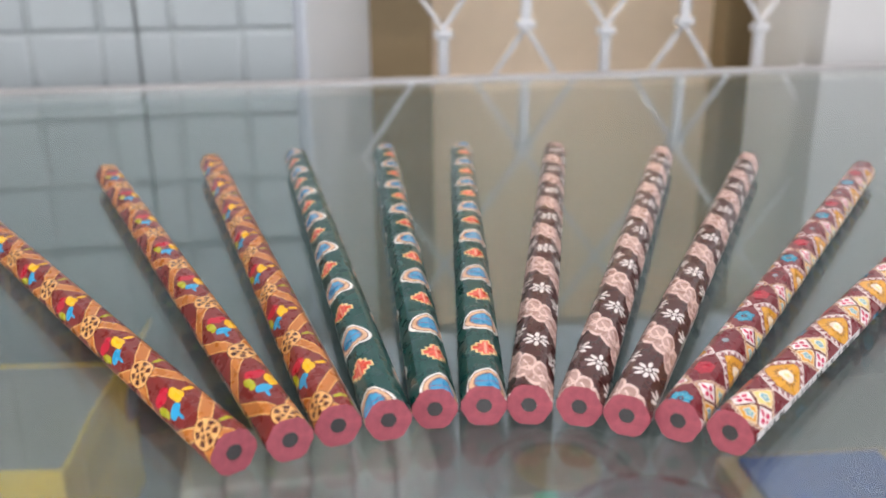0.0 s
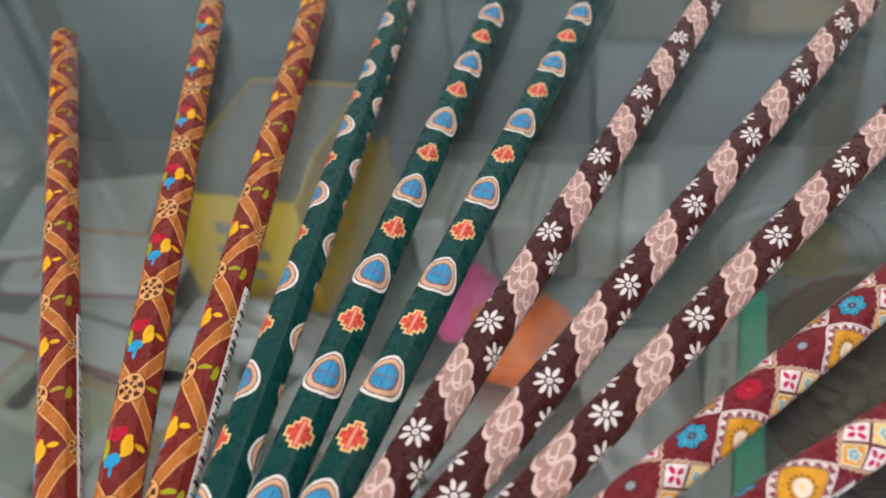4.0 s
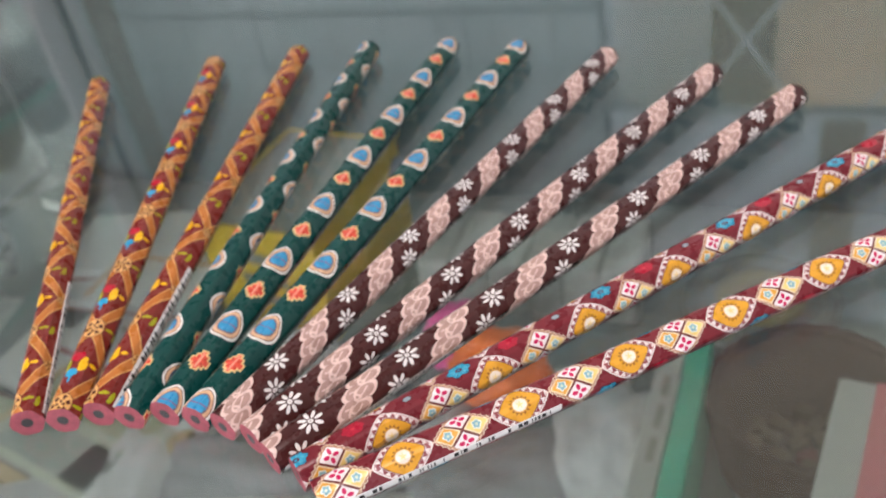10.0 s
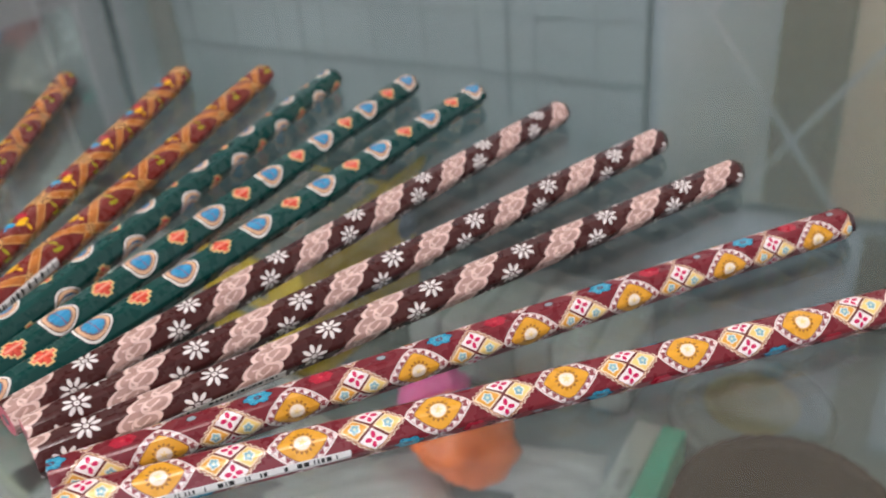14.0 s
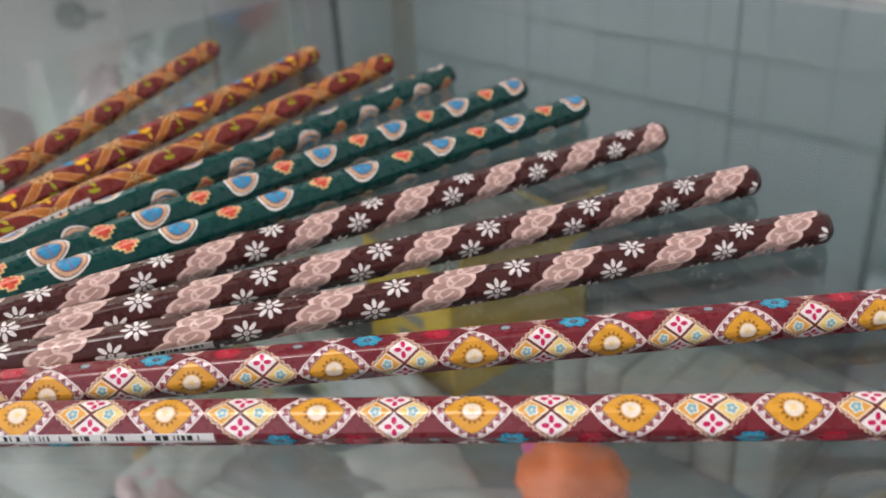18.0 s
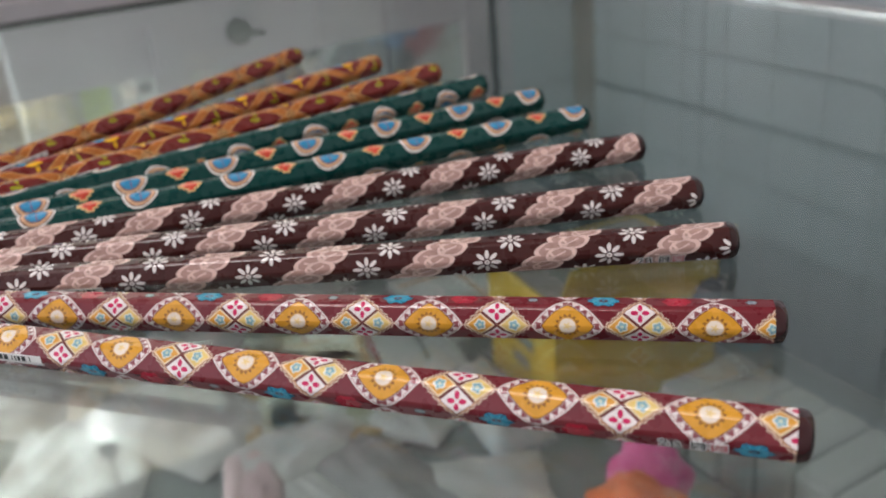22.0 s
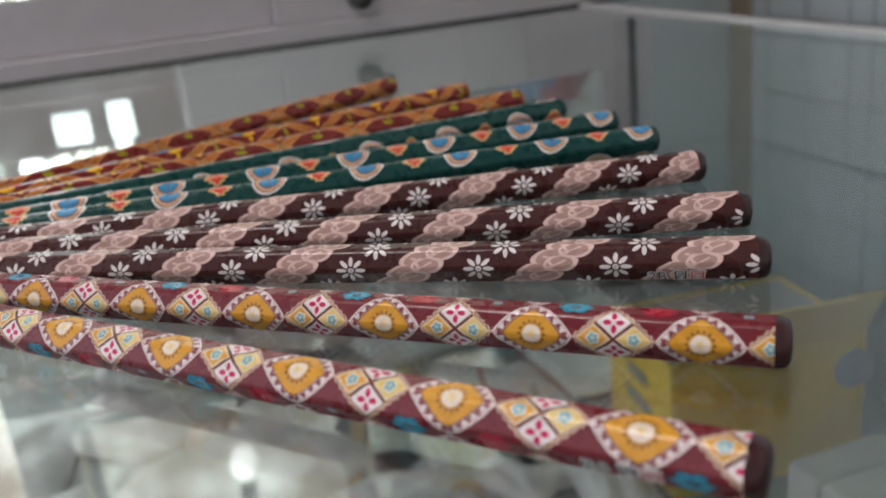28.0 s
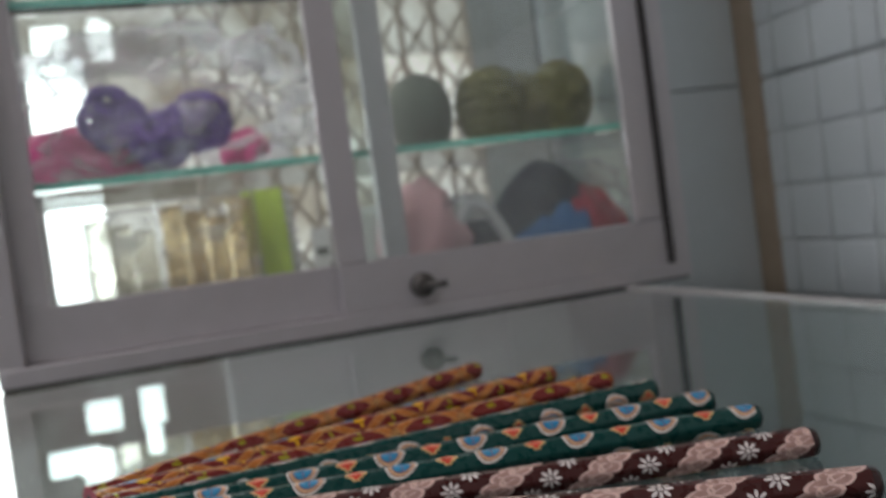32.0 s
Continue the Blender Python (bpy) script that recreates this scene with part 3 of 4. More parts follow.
    if barcode is not None:
        v1, v2, end = barcode
        bm = bmesh.new()
        strip(v1, v2, 1.0, end, 0.05, bm)
        lab = part("barcode_label", bm, LABEL, ob, "white paper strip with black bars")
        bm = bmesh.new()
        rnd = random.Random(int(near[0] * 10000))
        u = 4.0
        while u < end - 2:
            w = rnd.choice((0.25, 0.35, 0.6, 0.9))
            if rnd.random() < 0.85:
                strip(v1 + 0.35, v2 - 0.9, u, u + w, 0.08, bm)
            u += w + rnd.choice((0.3, 0.4, 0.8, 1.6))
        part("bar_print", bm, INK, lab)
    if logo:
        def wrapped(v):
            """The place on the barrel's skin at v millimetres round it."""
            a = v * total / ROUND - first
            k = max(i for i in range(n) if arcs[i] <= a + 1e-6)
            return Vector(prof[k]).lerp(Vector(prof[(k + 1) % n]), (a - arcs[k]) / (arcs[k + 1] - arcs[k]))

        def lettered(text, u0, v0, size, grow, lift, mat, name, parent, label=""):
            data = bpy.data.curves.new("lettering", "FONT")
            data.body, data.size, data.offset, data.resolution_u = text, size, grow, 3
            ob2 = new("lettering", data)
            me = ob2.to_mesh()
            bm = bmesh.new()
            bm.from_mesh(me)
            ob2.to_mesh_clear()
            bpy.data.objects.remove(ob2)
            bmesh.ops.triangulate(bm, faces=bm.faces)
            for q in bm.verts:
                w = wrapped(v0 - q.co.y)
                w = w + w.normalized() * lift
                q.co = Vector((w.x * mm, (u0 + q.co.x) * mm, (APOTHEM + w.y) * mm))
            return part(name, bm, mat, parent, label)

        grade = lettered("2B", 155.4, logo + 2.3, 3.0, 0.22, 0.03, LABEL, "grade_mark", ob, "printed pencil grade with a white outline")
        lettered("2B", 155.4, logo + 2.3, 3.0, 0.0, 0.05, INK, "mark_print", grade)
        for u, w, mat, rim in ((159.9, 2.0, INK, LABEL), (162.6, 2.2, REDCARD, LABEL)):
            bm = bmesh.new()
            strip(logo - 0.1, logo + 2.4, u - 0.15, u + w + 0.15, 0.02, bm)
            mark = part("mark", bm, rim, ob, "small printed maker mark")
            bm = bmesh.new()
            strip(logo + 0.1, logo + 2.2, u, u + w, 0.035, bm)
            part("mark_ground", bm, mat, mark)
            bm = bmesh.new()
            for k in range(2):
                v0 = logo + 0.3 + 1.0 * k
                strip(v0, v0 + 0.2, u + 0.3, u + w - 0.3, 0.05, bm)
                strip(v0 + 0.55, v0 + 0.75, u + 0.3, u + w - 0.3, 0.05, bm)
                strip(v0 + 0.2, v0 + 0.55, u + 0.3 + 0.7 * k, u + 0.55 + 0.7 * k, 0.05, bm)
            part("mark_print", bm, rim, mark)
    return ob


RED = "red-brown batik pencil with ochre bands and yellow leaves on glass"
GREEN = "dark green batik pencil with blue eggs and red crosses on glass"
BROWN = "dark brown batik pencil with pink clouds and white flowers on glass"
MAROON = "maroon batik pencil with yellow lozenges on glass"
FAN = [
    ("red", (-0.0355, -0.0130), 129.4, -2.8, 3.5, RED, (4.5, 7.2, 49), 0),
    ("red", (-0.0281, -0.0097), 117.8, 0.3, 1.4, RED, None, 0),
    ("red", (-0.0216, -0.0056), 110.0, -2.6, 2.6, RED, (4.2, 7.0, 48.5), 0),
    ("green", (-0.0142, -0.0040), 103.6, -2.7, 0.9, GREEN, None, 0),
    ("green", (-0.0073, -0.0006), 96.5, 1.5, 1.1, GREEN, None, 0),
    ("green", (0.0003, 0.0004), 90.6, 0.8, 1.7, GREEN, None, 0),
    ("brown", (0.0073, 0.0007), 82.65, 0.4, 5.0, BROWN, None, 0),
    ("brown", (0.0150, 0.0001), 73.7, 1.7, -2.4, BROWN, None, 0),
    ("brown", (0.0218, -0.0027), 67.3, 1.1, -2.4, BROWN, (5.9, 8.2, 47), 6.6),
    ("maroon", (0.0292, -0.0042), 58.8, 5.1, 18.8, MAROON, None, 0),
    ("maroon", (0.0360, -0.0077), 50.9, 1.8, 17.0, MAROON, (4.9, 7.2, 49), 6.0),
]
for row in FAN:
    pencil(*row)

ALU_DARK = material("dull_grey_aluminium", (0.34, 0.33, 0.35), 0.5, metal=0.4, grain=0.12, scale=40)

GAP_DARK = material("gap_dark", (0.035, 0.033, 0.033), 0.7, grain=0.2, scale=60)
# ---- glass cabinet standing on the counter ----
CAB_U, CAB_D = -0.365, 0.26     # its front plane and depth
V0, V1, CAB_H = -0.063, 0.395, 0.62


def cabinet():
    cab = thing("display_cabinet", ROOM @ pose(CAB_U, V0, 0.0005), "small aluminium display cabinet with two sliding glass doors on the counter", "cabinet")
    w = V1 - V0
    part("sill", box(0.034, w + 0.02, 0.0125, -0.014, w / 2, 0, bevel=0.001), ALU, cab, "pale aluminium bottom track")
    part("base", box(CAB_D, w, 0.012, -CAB_D / 2 - 0.03, w / 2, 0), ALU_DARK, cab)
    part("top", box(CAB_D + 0.03, w + 0.02, 0.02, -CAB_D / 2 - 0.01, w / 2, CAB_H), ALU, cab)
    # dark strips put where shadow gaps show under the track and beside the frame
    part("gap_strip", box(0.037, w + 0.022, 0.0018, -0.0145, w / 2, -0.0003), GAP_DARK, cab, "dark strip standing for the shadow gap under the track")
    part("gap_strip", box(0.010, 0.0022, CAB_H, 0.0, w - 0.0006, 0.0128), GAP_DARK, cab, "dark strip standing for the dark gap beside the frame")
    for y in (-0.005, w + 0.0085):
        for x in (-0.012, -CAB_D):
            part("post", box(0.026, 0.016, CAB_H, x, y, 0.0005, bevel=0.001), ALU, cab)
    for k, (a, b, x) in enumerate(((0.0, 0.257, -0.0165), (0.202, 0.4565, -0.004))):
        door = part("sliding_door", box(0.009, b - a - 0.002, 0.034, x, (a + b) / 2, 0.0128, bevel=0.0008), ALU, cab, "sliding glass door in an aluminium frame")
        for y, wide in ((a + 0.0105, 0.021), (b - (0.009 if k == 0 else 0.0125), 0.018 if k == 0 else 0.0225)):
            part("stile", box(0.009, wide, CAB_H - 0.05, x, y, 0.047, bevel=0.0008), ALU, door)
        part("top_rail", box(0.009, b - a - 0.002, 0.03, x, (a + b) / 2, CAB_H - 0.031, bevel=0.0008), ALU, door)
        pane = part("pane", box(0.004, b - a - 0.03, CAB_H - 0.07, x, (a + b) / 2, 0.045), HAZY, door)
        pane.visible_shadow = False
        if k:
            bm = lathe([(0.0085, 0.0), (0.0085, 0.006), (0.0065, 0.009), (0.003, 0.0095)], 24)
            tube([(0, 0, 0.009), (0, 0.001, 0.014), (0, 0.006, 0.0175), (0, 0.0125, 0.019)], 0.0022, 10, bm)
            lock = part("lock", bm, material("dark_lock_metal", (0.10, 0.095, 0.09), 0.4, metal=0.7, grain=0.2, scale=200), door, "dark round cylinder lock with its key")
            lock.matrix_local = pose(x + 0.0045, 0.259, 0.0255, 0, 90, 0)
    for z in (0.1195, 0.2365):
        sh = part("shelf", box(CAB_D - 0.024, w - 0.004, 0.005, -CAB_D / 2 - 0.029, w / 2, z), GLASS, cab, "glass shelf")
        sh.visible_shadow = False
        part("shelf_edge", box(0.004, w - 0.004, 0.0048, -0.0385 + 0.012, w / 2, z + 0.0001, bevel=0.0006), GLASS_EDGE, sh, "green glass edge")
    part("side_pane", box(CAB_D - 0.03, 0.004, CAB_H - 0.03, -CAB_D / 2 - 0.01, w + 0.004, 0.0125), GLASS, cab).visible_shadow = False
    part("side_pane", box(CAB_D - 0.03, 0.004, CAB_H - 0.03, -CAB_D / 2 - 0.01, -0.002, 0.0125), GLASS, cab).visible_shadow = False
    return cab


cabinet()


def blob(name, place, size, mat, label, category, rough=0.25, seed=0, freq=1.6, turn=0.0, parent=None):
    """A soft, creased form that rests on its place."""
    bm = bmesh.new()
    bmesh.ops.create_icosphere(bm, subdivisions=4, radius=1)
    for v in bm.verts:
        n = noise.fractal(v.co * freq + Vector((seed * 3.1, seed * 1.7, seed)), 0.8, 2.1, 4)
        v.co *= 1 + rough * n
        v.co.z = max(v.co.z, -0.85)
    low = min(v.co.z for v in bm.verts)
    for v in bm.verts:
        v.co = Vector((v.co.x * size[0], v.co.y * size[1], (v.co.z - low) * size[2]))
    for f in bm.faces:
        f.smooth = True
    if parent:
        ob = part(name, bm, mat, parent, label)
        ob.matrix_local = pose(*place, 0, 0, turn)
        return ob
    ob = part(name, bm, mat)
    ob.matrix_world = ROOM @ pose(*place, 0, 0, turn)
    return tagged(ob, label, category)


def card(name, place, size, turn, mat, label, category, tilt=0.0):
    """A flat box, carton or stack with rounded edges."""
    ob = part(name, box(*size, bevel=min(size) * 0.12), mat)
    ob.matrix_world = ROOM @ pose(*place, tilt, 0, turn)
    return tagged(ob, label, category)


# things in the cabinet
FLOOR_Z, SHELF_Z = 0.0130, 0.1252
PURPLE = material("purple_foam", (0.105, 0.03, 0.30), 0.7, grain=0.3, scale=40, bump=0.4)
MAGENTA = material("magenta_foam", (0.60, 0.05, 0.22), 0.6, grain=0.3, scale=30, bump=0.3)
OLIVE = material("olive_woven_cane", (0.17, 0.16, 0.055), 0.8, grain=0.5, scale=70, bump=0.8)
GREYCUP = material("grey_green_plastic", (0.14, 0.16, 0.13), 0.5, grain=0.2, scale=30)
NAVY = material("navy_cloth", (0.022, 0.028, 0.045), 0.8, grain=0.4, scale=40, bump=0.5)
BLUECLOTH = material("blue_cloth", (0.04, 0.13, 0.30), 0.8, grain=0.4, scale=40, bump=0.5)
REDCLOTH = material("dark_red_cloth", (0.30, 0.03, 0.05), 0.8, grain=0.4, scale=40, bump=0.5)
LIME = material("lime_notebook", (0.52, 0.68, 0.10), 0.5, grain=0.1, scale=30)
GREYBAG_PALE = material("pale_grey_plastic_strap", (0.52, 0.52, 0.53), 0.4, grain=0.15, scale=40)
PALEPINK = material("pale_pink_cloth", (0.66, 0.40, 0.42), 0.8, grain=0.2, scale=30, bump=0.3)


def film(name, strength=0.25, colour=(0.85, 0.85, 0.86), tint=(1.0, 1.0, 1.0)):
    """Clear crinkled film: see-through with glints."""
    m = bpy.data.materials.new(name)
    m.use_nodes = True
    t = m.node_tree
    b = t.nodes["Principled BSDF"]
    b.inputs["Base Color"].default_value, b.inputs["Roughness"].default_value = (*colour, 1), 0.15
    clear, mix, fresnel, crease = (t.nodes.new("ShaderNode" + k) for k in ("BsdfTransparent", "MixShader", "LayerWeight", "TexNoise"))
    fresnel.inputs[0].default_value = 0.35
    clear.inputs[0].default_value = (*tint, 1)
    co = t.nodes.new("ShaderNodeTexCoord")
    crease.inputs["Scale"].default_value, crease.inputs["Detail"].default_value = 38, 5
    t.links.new(co.outputs["Object"], crease.inputs["Vector"])
    bump = t.nodes.new("ShaderNodeBump")
    bump.inputs["Strength"].default_value, bump.inputs["Distance"].default_value = 1.0, 0.006
    t.links.new(crease.outputs[0], bump.inputs["Height"])
    t.links.new(bump.outputs[0], b.inputs["Normal"])
    amount = Val(t, fresnel.outputs["Fresnel"]) * (0.15 + 1.2 * strength) + (Val(t, crease.outputs[0]) - 0.52).max(0.0) * (9.6 * strength) + strength * 0.3
    t.links.new(amount.min(0.8).s, mix.inputs[0])
    t.links.new(clear.outputs[0], mix.inputs[1])
    t.links.new(b.outputs[0], mix.inputs[2])
    t.links.new(mix.outputs[0], t.nodes["Material Output"].inputs[0])
    return m


WRAP = film("crinkled_clear_film")
BAGFILM = film("crinkled_bag_film", 0.26)
AMBER = film("amber_coloured_film", 0.42, (0.80, 0.60, 0.33), (0.96, 0.87, 0.68))
THINWRAP = film("thin_clear_film", 0.05)
STRAW = film("straw_coloured_film", 0.40, (0.86, 0.83, 0.72), (0.97, 0.96, 0.90))
u = CAB_U - 0.10
blob("foam_ornament", (u + 0.005, -0.012, SHELF_Z), (0.032, 0.045, 0.024), MAGENTA, "magenta foam ornament in a clear bag on the glass shelf", "ornament", 0.35, 1)
blob("foam_ornament", (u - 0.03, 0.104, SHELF_Z), (0.014, 0.018, 0.018), MAGENTA, "magenta foam ornament in a clear bag on the glass shelf", "ornament", 0.35, 4)


def foam_flower(place, seed):
    """Loops of foam cord curled round a middle."""
    rnd = random.Random(seed)
    bm = bmesh.new()
    for k in range(9):
        a = 2 * math.pi * k / 9 + rnd.uniform(-0.2, 0.2)
        lean, r, far = rnd.uniform(-0.5, 0.5), rnd.uniform(0.0075, 0.0105), rnd.uniform(0.008, 0.013)
        mid = Vector((rnd.uniform(-0.006, 0.008), far * math.cos(a), 0.022 + far * math.sin(a)))
        pts = []
        for j in range(15):
            b = 2 * math.pi * j / 14
            pts.append(mid + Vector((r * math.sin(b) * lean, r * math.cos(b) * 1.05, r * math.sin(b))))
        low = min(p.z for p in pts)
        tube([p + Vector((0, 0, max(0.0, 0.0045 - low))) for p in pts], 0.0042, 8, bm)
    ob = part("foam_flower", bm, PURPLE)
    ob.matrix_world = ROOM @ pose(*place)
    return tagged(ob, "purple flower of curled foam loops in a clear bag", "ornament", "purple foam flowers")


foam_flower((u + 0.032, 0.010, SHELF_Z + 0.020), 3)
foam_flower((u + 0.032, 0.068, SHELF_Z + 0.014), 8)
foam_flower((u + 0.030, 0.040, SHELF_Z + 0.003), 5)
blob("plastic_bag", (u + 0.012, 0.045, SHELF_Z), (0.078, 0.108, 0.057), BAGFILM, "crinkled clear plastic bag round foam ornaments", "bag", 0.4, 7, 2.2).visible_shadow = False


def sweets(place, size, n, mat, label):
    """A stack of small filled pouches that stand side by side in one clear bag."""
    ob = thing("sweets_bag", ROOM @ pose(*place), label, "bag")
    for k in range(n):
        bm = box(size[0], size[1] / n * 0.94, size[2] * (1 - 0.06 * ((k * 7) % 3)), 0, size[1] * ((k + 0.5) / n - 0.5), 0)
        bmesh.ops.subdivide_edges(bm, edges=bm.edges, cuts=5, use_grid_fill=True)
        for v in bm.verts:
            s = noise.fractal(v.co * 55 + Vector((k, 0, n)), 0.8, 2, 3)
            v.co.x += 0.004 * s
            v.co.y += 0.0015 * s
        for f in bm.faces:
            f.smooth = True
        part("pouch", bm, mat, ob)
    bm = box(size[0] + 0.012, size[1] + 0.006, size[2] + 0.006, 0, 0, 0, bevel=0.004)
    part("film", bm, WRAP, ob, "clear film").visible_shadow = False


sweets((u + 0.02, 0.004, FLOOR_Z), (0.05, 0.046, 0.086), 3, STRAW, "clear bag of straw-coloured sweets in the cabinet")
sweets((u + 0.03, 0.062, FLOOR_Z), (0.045, 0.062, 0.09), 4, AMBER, "clear bag of amber sweets in the cabinet")


def notebook():
    ob = thing("spiral_notebook", ROOM @ pose(u + 0.04, 0.104, FLOOR_Z, -8, 0, 90), "lime green spiral notebook leaning in the cabinet", "notebook")
    part("cover", box(0.030, 0.004, 0.096, 0, 0, 0, bevel=0.001), LIME, ob)
    part("leaves", box(0.034, 0.004, 0.092, 0.004, 0.0045, 0.002), PAPER, ob)
    for k in range(11):
        bm = tube([(0.0185 + 0.0045 * math.cos(a), 0.002 + 0.0045 * math.sin(a), 0.006 + 0.0082 * k) for a in (2 * math.pi * j / 10 for j in range(11))], 0.0012, 6)
        part("coil", bm, LABEL, ob)


notebook()
tag = thing("price_card", ROOM @ pose(u + 0.07, 0.141, FLOOR_Z, 0, -6, 4), "small white price card with dark marks", "card")
part("sheet", box(0.001, 0.021, 0.062, 0, 0, 0), LABEL, tag)
for y, z, w, h in ((-0.004, 0.042, 0.009, 0.006), (0.002, 0.028, 0.005, 0.008), (0.006, 0.012, 0.004, 0.006)):
    part("print", box(0.0005, w, h, 0.0009, y, z), GREYCARD, tag)
blob("cup", (u, 0.242, SHELF_Z), (0.027, 0.027, 0.034), GREYCUP, "grey-green rounded plastic cup upside down", "cup", 0.05, 1)


def cane_ball(place, radius, high, seed):
    """A rounded basket of cane wound round and over, with loose strands."""
    rnd = random.Random(seed)
    bm = bmesh.new()
    bmesh.ops.create_icosphere(bm, subdivisions=3, radius=1)
    for q in bm.verts:
        q.co = Vector((q.co.x * radius * 0.9, q.co.y * radius * 0.9, high * (0.5 + 0.46 * q.co.z)))
    for k in range(26):
        tilt, spin = rnd.uniform(-0.75, 0.75), rnd.uniform(0, 6.28)
        axis = Vector((math.sin(tilt) * math.cos(spin), math.sin(tilt) * math.sin(spin), math.cos(tilt)))
        side = axis.orthogonal().normalized()
        up, shift = axis.cross(side), rnd.uniform(-0.75, 0.75)
        ring = math.sqrt(1 - shift * shift)
        pts = []
        for j in range(25):
            a = 2 * math.pi * j / 24
            w = (side * math.cos(a) + up * math.sin(a)) * ring + axis * shift
            wobble = 1 + 0.05 * math.sin(5 * a + k)
            pts.append(Vector((w.x * radius * wobble, w.y * radius * wobble, max(0.003, high * (0.5 + 0.5 * w.z * wobble)))))
        tube(pts, 0.0026, 5, bm)
    ob = part("woven_basket", bm, OLIVE)
    ob.matrix_world = ROOM @ pose(*place)
    tagged(ob, "rounded olive woven cane basket on the glass shelf", "basket", "cane baskets on the shelf")


cane_ball((u + 0.012, 0.299, SHELF_Z), 0.0265, 0.060, 2)
cane_ball((u - 0.004, 0.338, SHELF_Z), 0.0235, 0.056, 7)
cane_ball((u + 0.004, 0.366, SHELF_Z), 0.0245, 0.062, 5)


def sun_hat():
    """A soft cloth hat lying on its brim, dark crown over a blue and a red part."""
    ob = thing("cloth_hat", ROOM @ pose(u + 0.035, 0.322, FLOOR_Z), "navy cloth hat with blue and red panels in clear film", "hat")

    def panel(name, mat, y1, y2, z1, z2, peak, deep, seed):
        bm = bmesh.new()
        grid = []
        for j in range(13):
            b = j / 12
            row = []
            for i in range(25):
                a = i / 24
                ridge = math.sin(math.pi * min(1.0, max(0.0, a))) ** 0.7
                y = y1 + (y2 - y1) * a
                top = z1 + (peak * ridge + (z2 - z1) * a)
                fold = 0.0025 * noise.noise((a * 6, b * 5, seed))
                ang = math.pi * b
                row.append(bm.verts.new((deep * math.cos(ang) + fold, y + fold, max(0.0, top * math.sin(ang) + fold))))
            grid.append(row)
        for p, q in zip(grid, grid[1:]):
            for i in range(24):
                bm.faces.new((p[i], p[i + 1], q[i + 1], q[i])).smooth = True
        for i in (0, -1):
            bm.faces.new([row[i] for row in grid])
        bmesh.ops.recalc_face_normals(bm, faces=bm.faces)
        part(name, bm, mat, ob)

    panel("crown", NAVY, -0.054, 0.056, 0.028, 0.036, 0.060, 0.020, 3)
    panel("front_panel", BLUECLOTH, -0.036, 0.030, 0.038, 0.060, 0.010, 0.031, 5)
    panel("side_panel", REDCLOTH, 0.012, 0.064, 0.056, 0.046, 0.020, 0.029, 8)


sun_hat()
sandal = thing("sandal", ROOM @ pose(u + 0.052, 0.262, FLOOR_Z), "grey plastic sandal with a dark insole in clear film", "sandal")
part("strap", tube([(0.0, -0.022, 0.005), (0.002, -0.019, 0.045), (0.0, -0.008, 0.066), (0.0, 0.008, 0.060), (0.002, 0.020, 0.036), (0.002, 0.030, 0.005)], 0.005, 8), GREYBAG_PALE, sandal)
part("insole", box(0.010, 0.036, 0.052, -0.008, 0.002, 0, bevel=0.004), NAVY, sandal)
blob("cloth_bundle", (u + 0.04, 0.218, FLOOR_Z), (0.03, 0.036, 0.046), PALEPINK, "pale pink folded cloth", "bundle", 0.25, 13)
blob("plastic_bag", (u + 0.04, 0.30, FLOOR_Z), (0.05, 0.09, 0.056), THINWRAP, "crinkled clear plastic film over a hat", "bag", 0.3, 17, 2.2).visible_shadow = False
card("carton", (u - 0.07, 0.25, FLOOR_Z), (0.05, 0.12, 0.075), 0, PAPER, "white carton at the back of the cabinet", "carton")


# ---- folding lattice gate to the street, behind the cabinet ----
def lattice(name, m, width, height, pitch, label):
    ob = thing(name, m, label, "gate")
    n = int(width / pitch)
    for k in range(n + 1):
        part("upright", box(0.008, 0.010, height, k * pitch, 0, 0), IRON_GATE, ob)
    for k in range(-int(height / pitch / 1.5), n):
        for s in (1, -1):
            pts = []
            rise = 1.45
            x0, z0 = k * pitch, 0.0
            a = (x0, z0) if s == 1 else (width - x0, z0)
            t0 = max(0.0, -x0)
            t1 = min(width - x0, height / rise)
            if t1 > t0:
                p = (a[0] + s * t0, 0.008 * s, rise * t0)
                q = (a[0] + s * t1, 0.008 * s, rise * t1)
                part("bar", tube([p, q], 0.0034, 6), IRON_GATE, ob)
    part("top_rail", box(width + 0.02, 0.016, 0.014, width / 2, 0, height), IRON_GATE, ob)
    return ob


IRON_GATE = material("brown_grey_iron", (0.55, 0.47, 0.38), 0.5, grain=0.3, scale=30)
lattice("folding_gate", ROOM @ pose(-1.15, 0.11, 0.0005, 0, 0, 90), 1.0, 0.62, 0.056, "brown-grey folding lattice gate across the street opening")
setting("wall_street_low", box(0.1, 1.1, 1.0, -1.15, 0.66, -1.0), PLASTER, "low painted wall under the folding gate", "wall")
setting("street_ground", box(3.2, 8, 0.1, -3.2, 0, -1.15), CONCRETE, "sunlit pale cement street outside the shop", "ground")


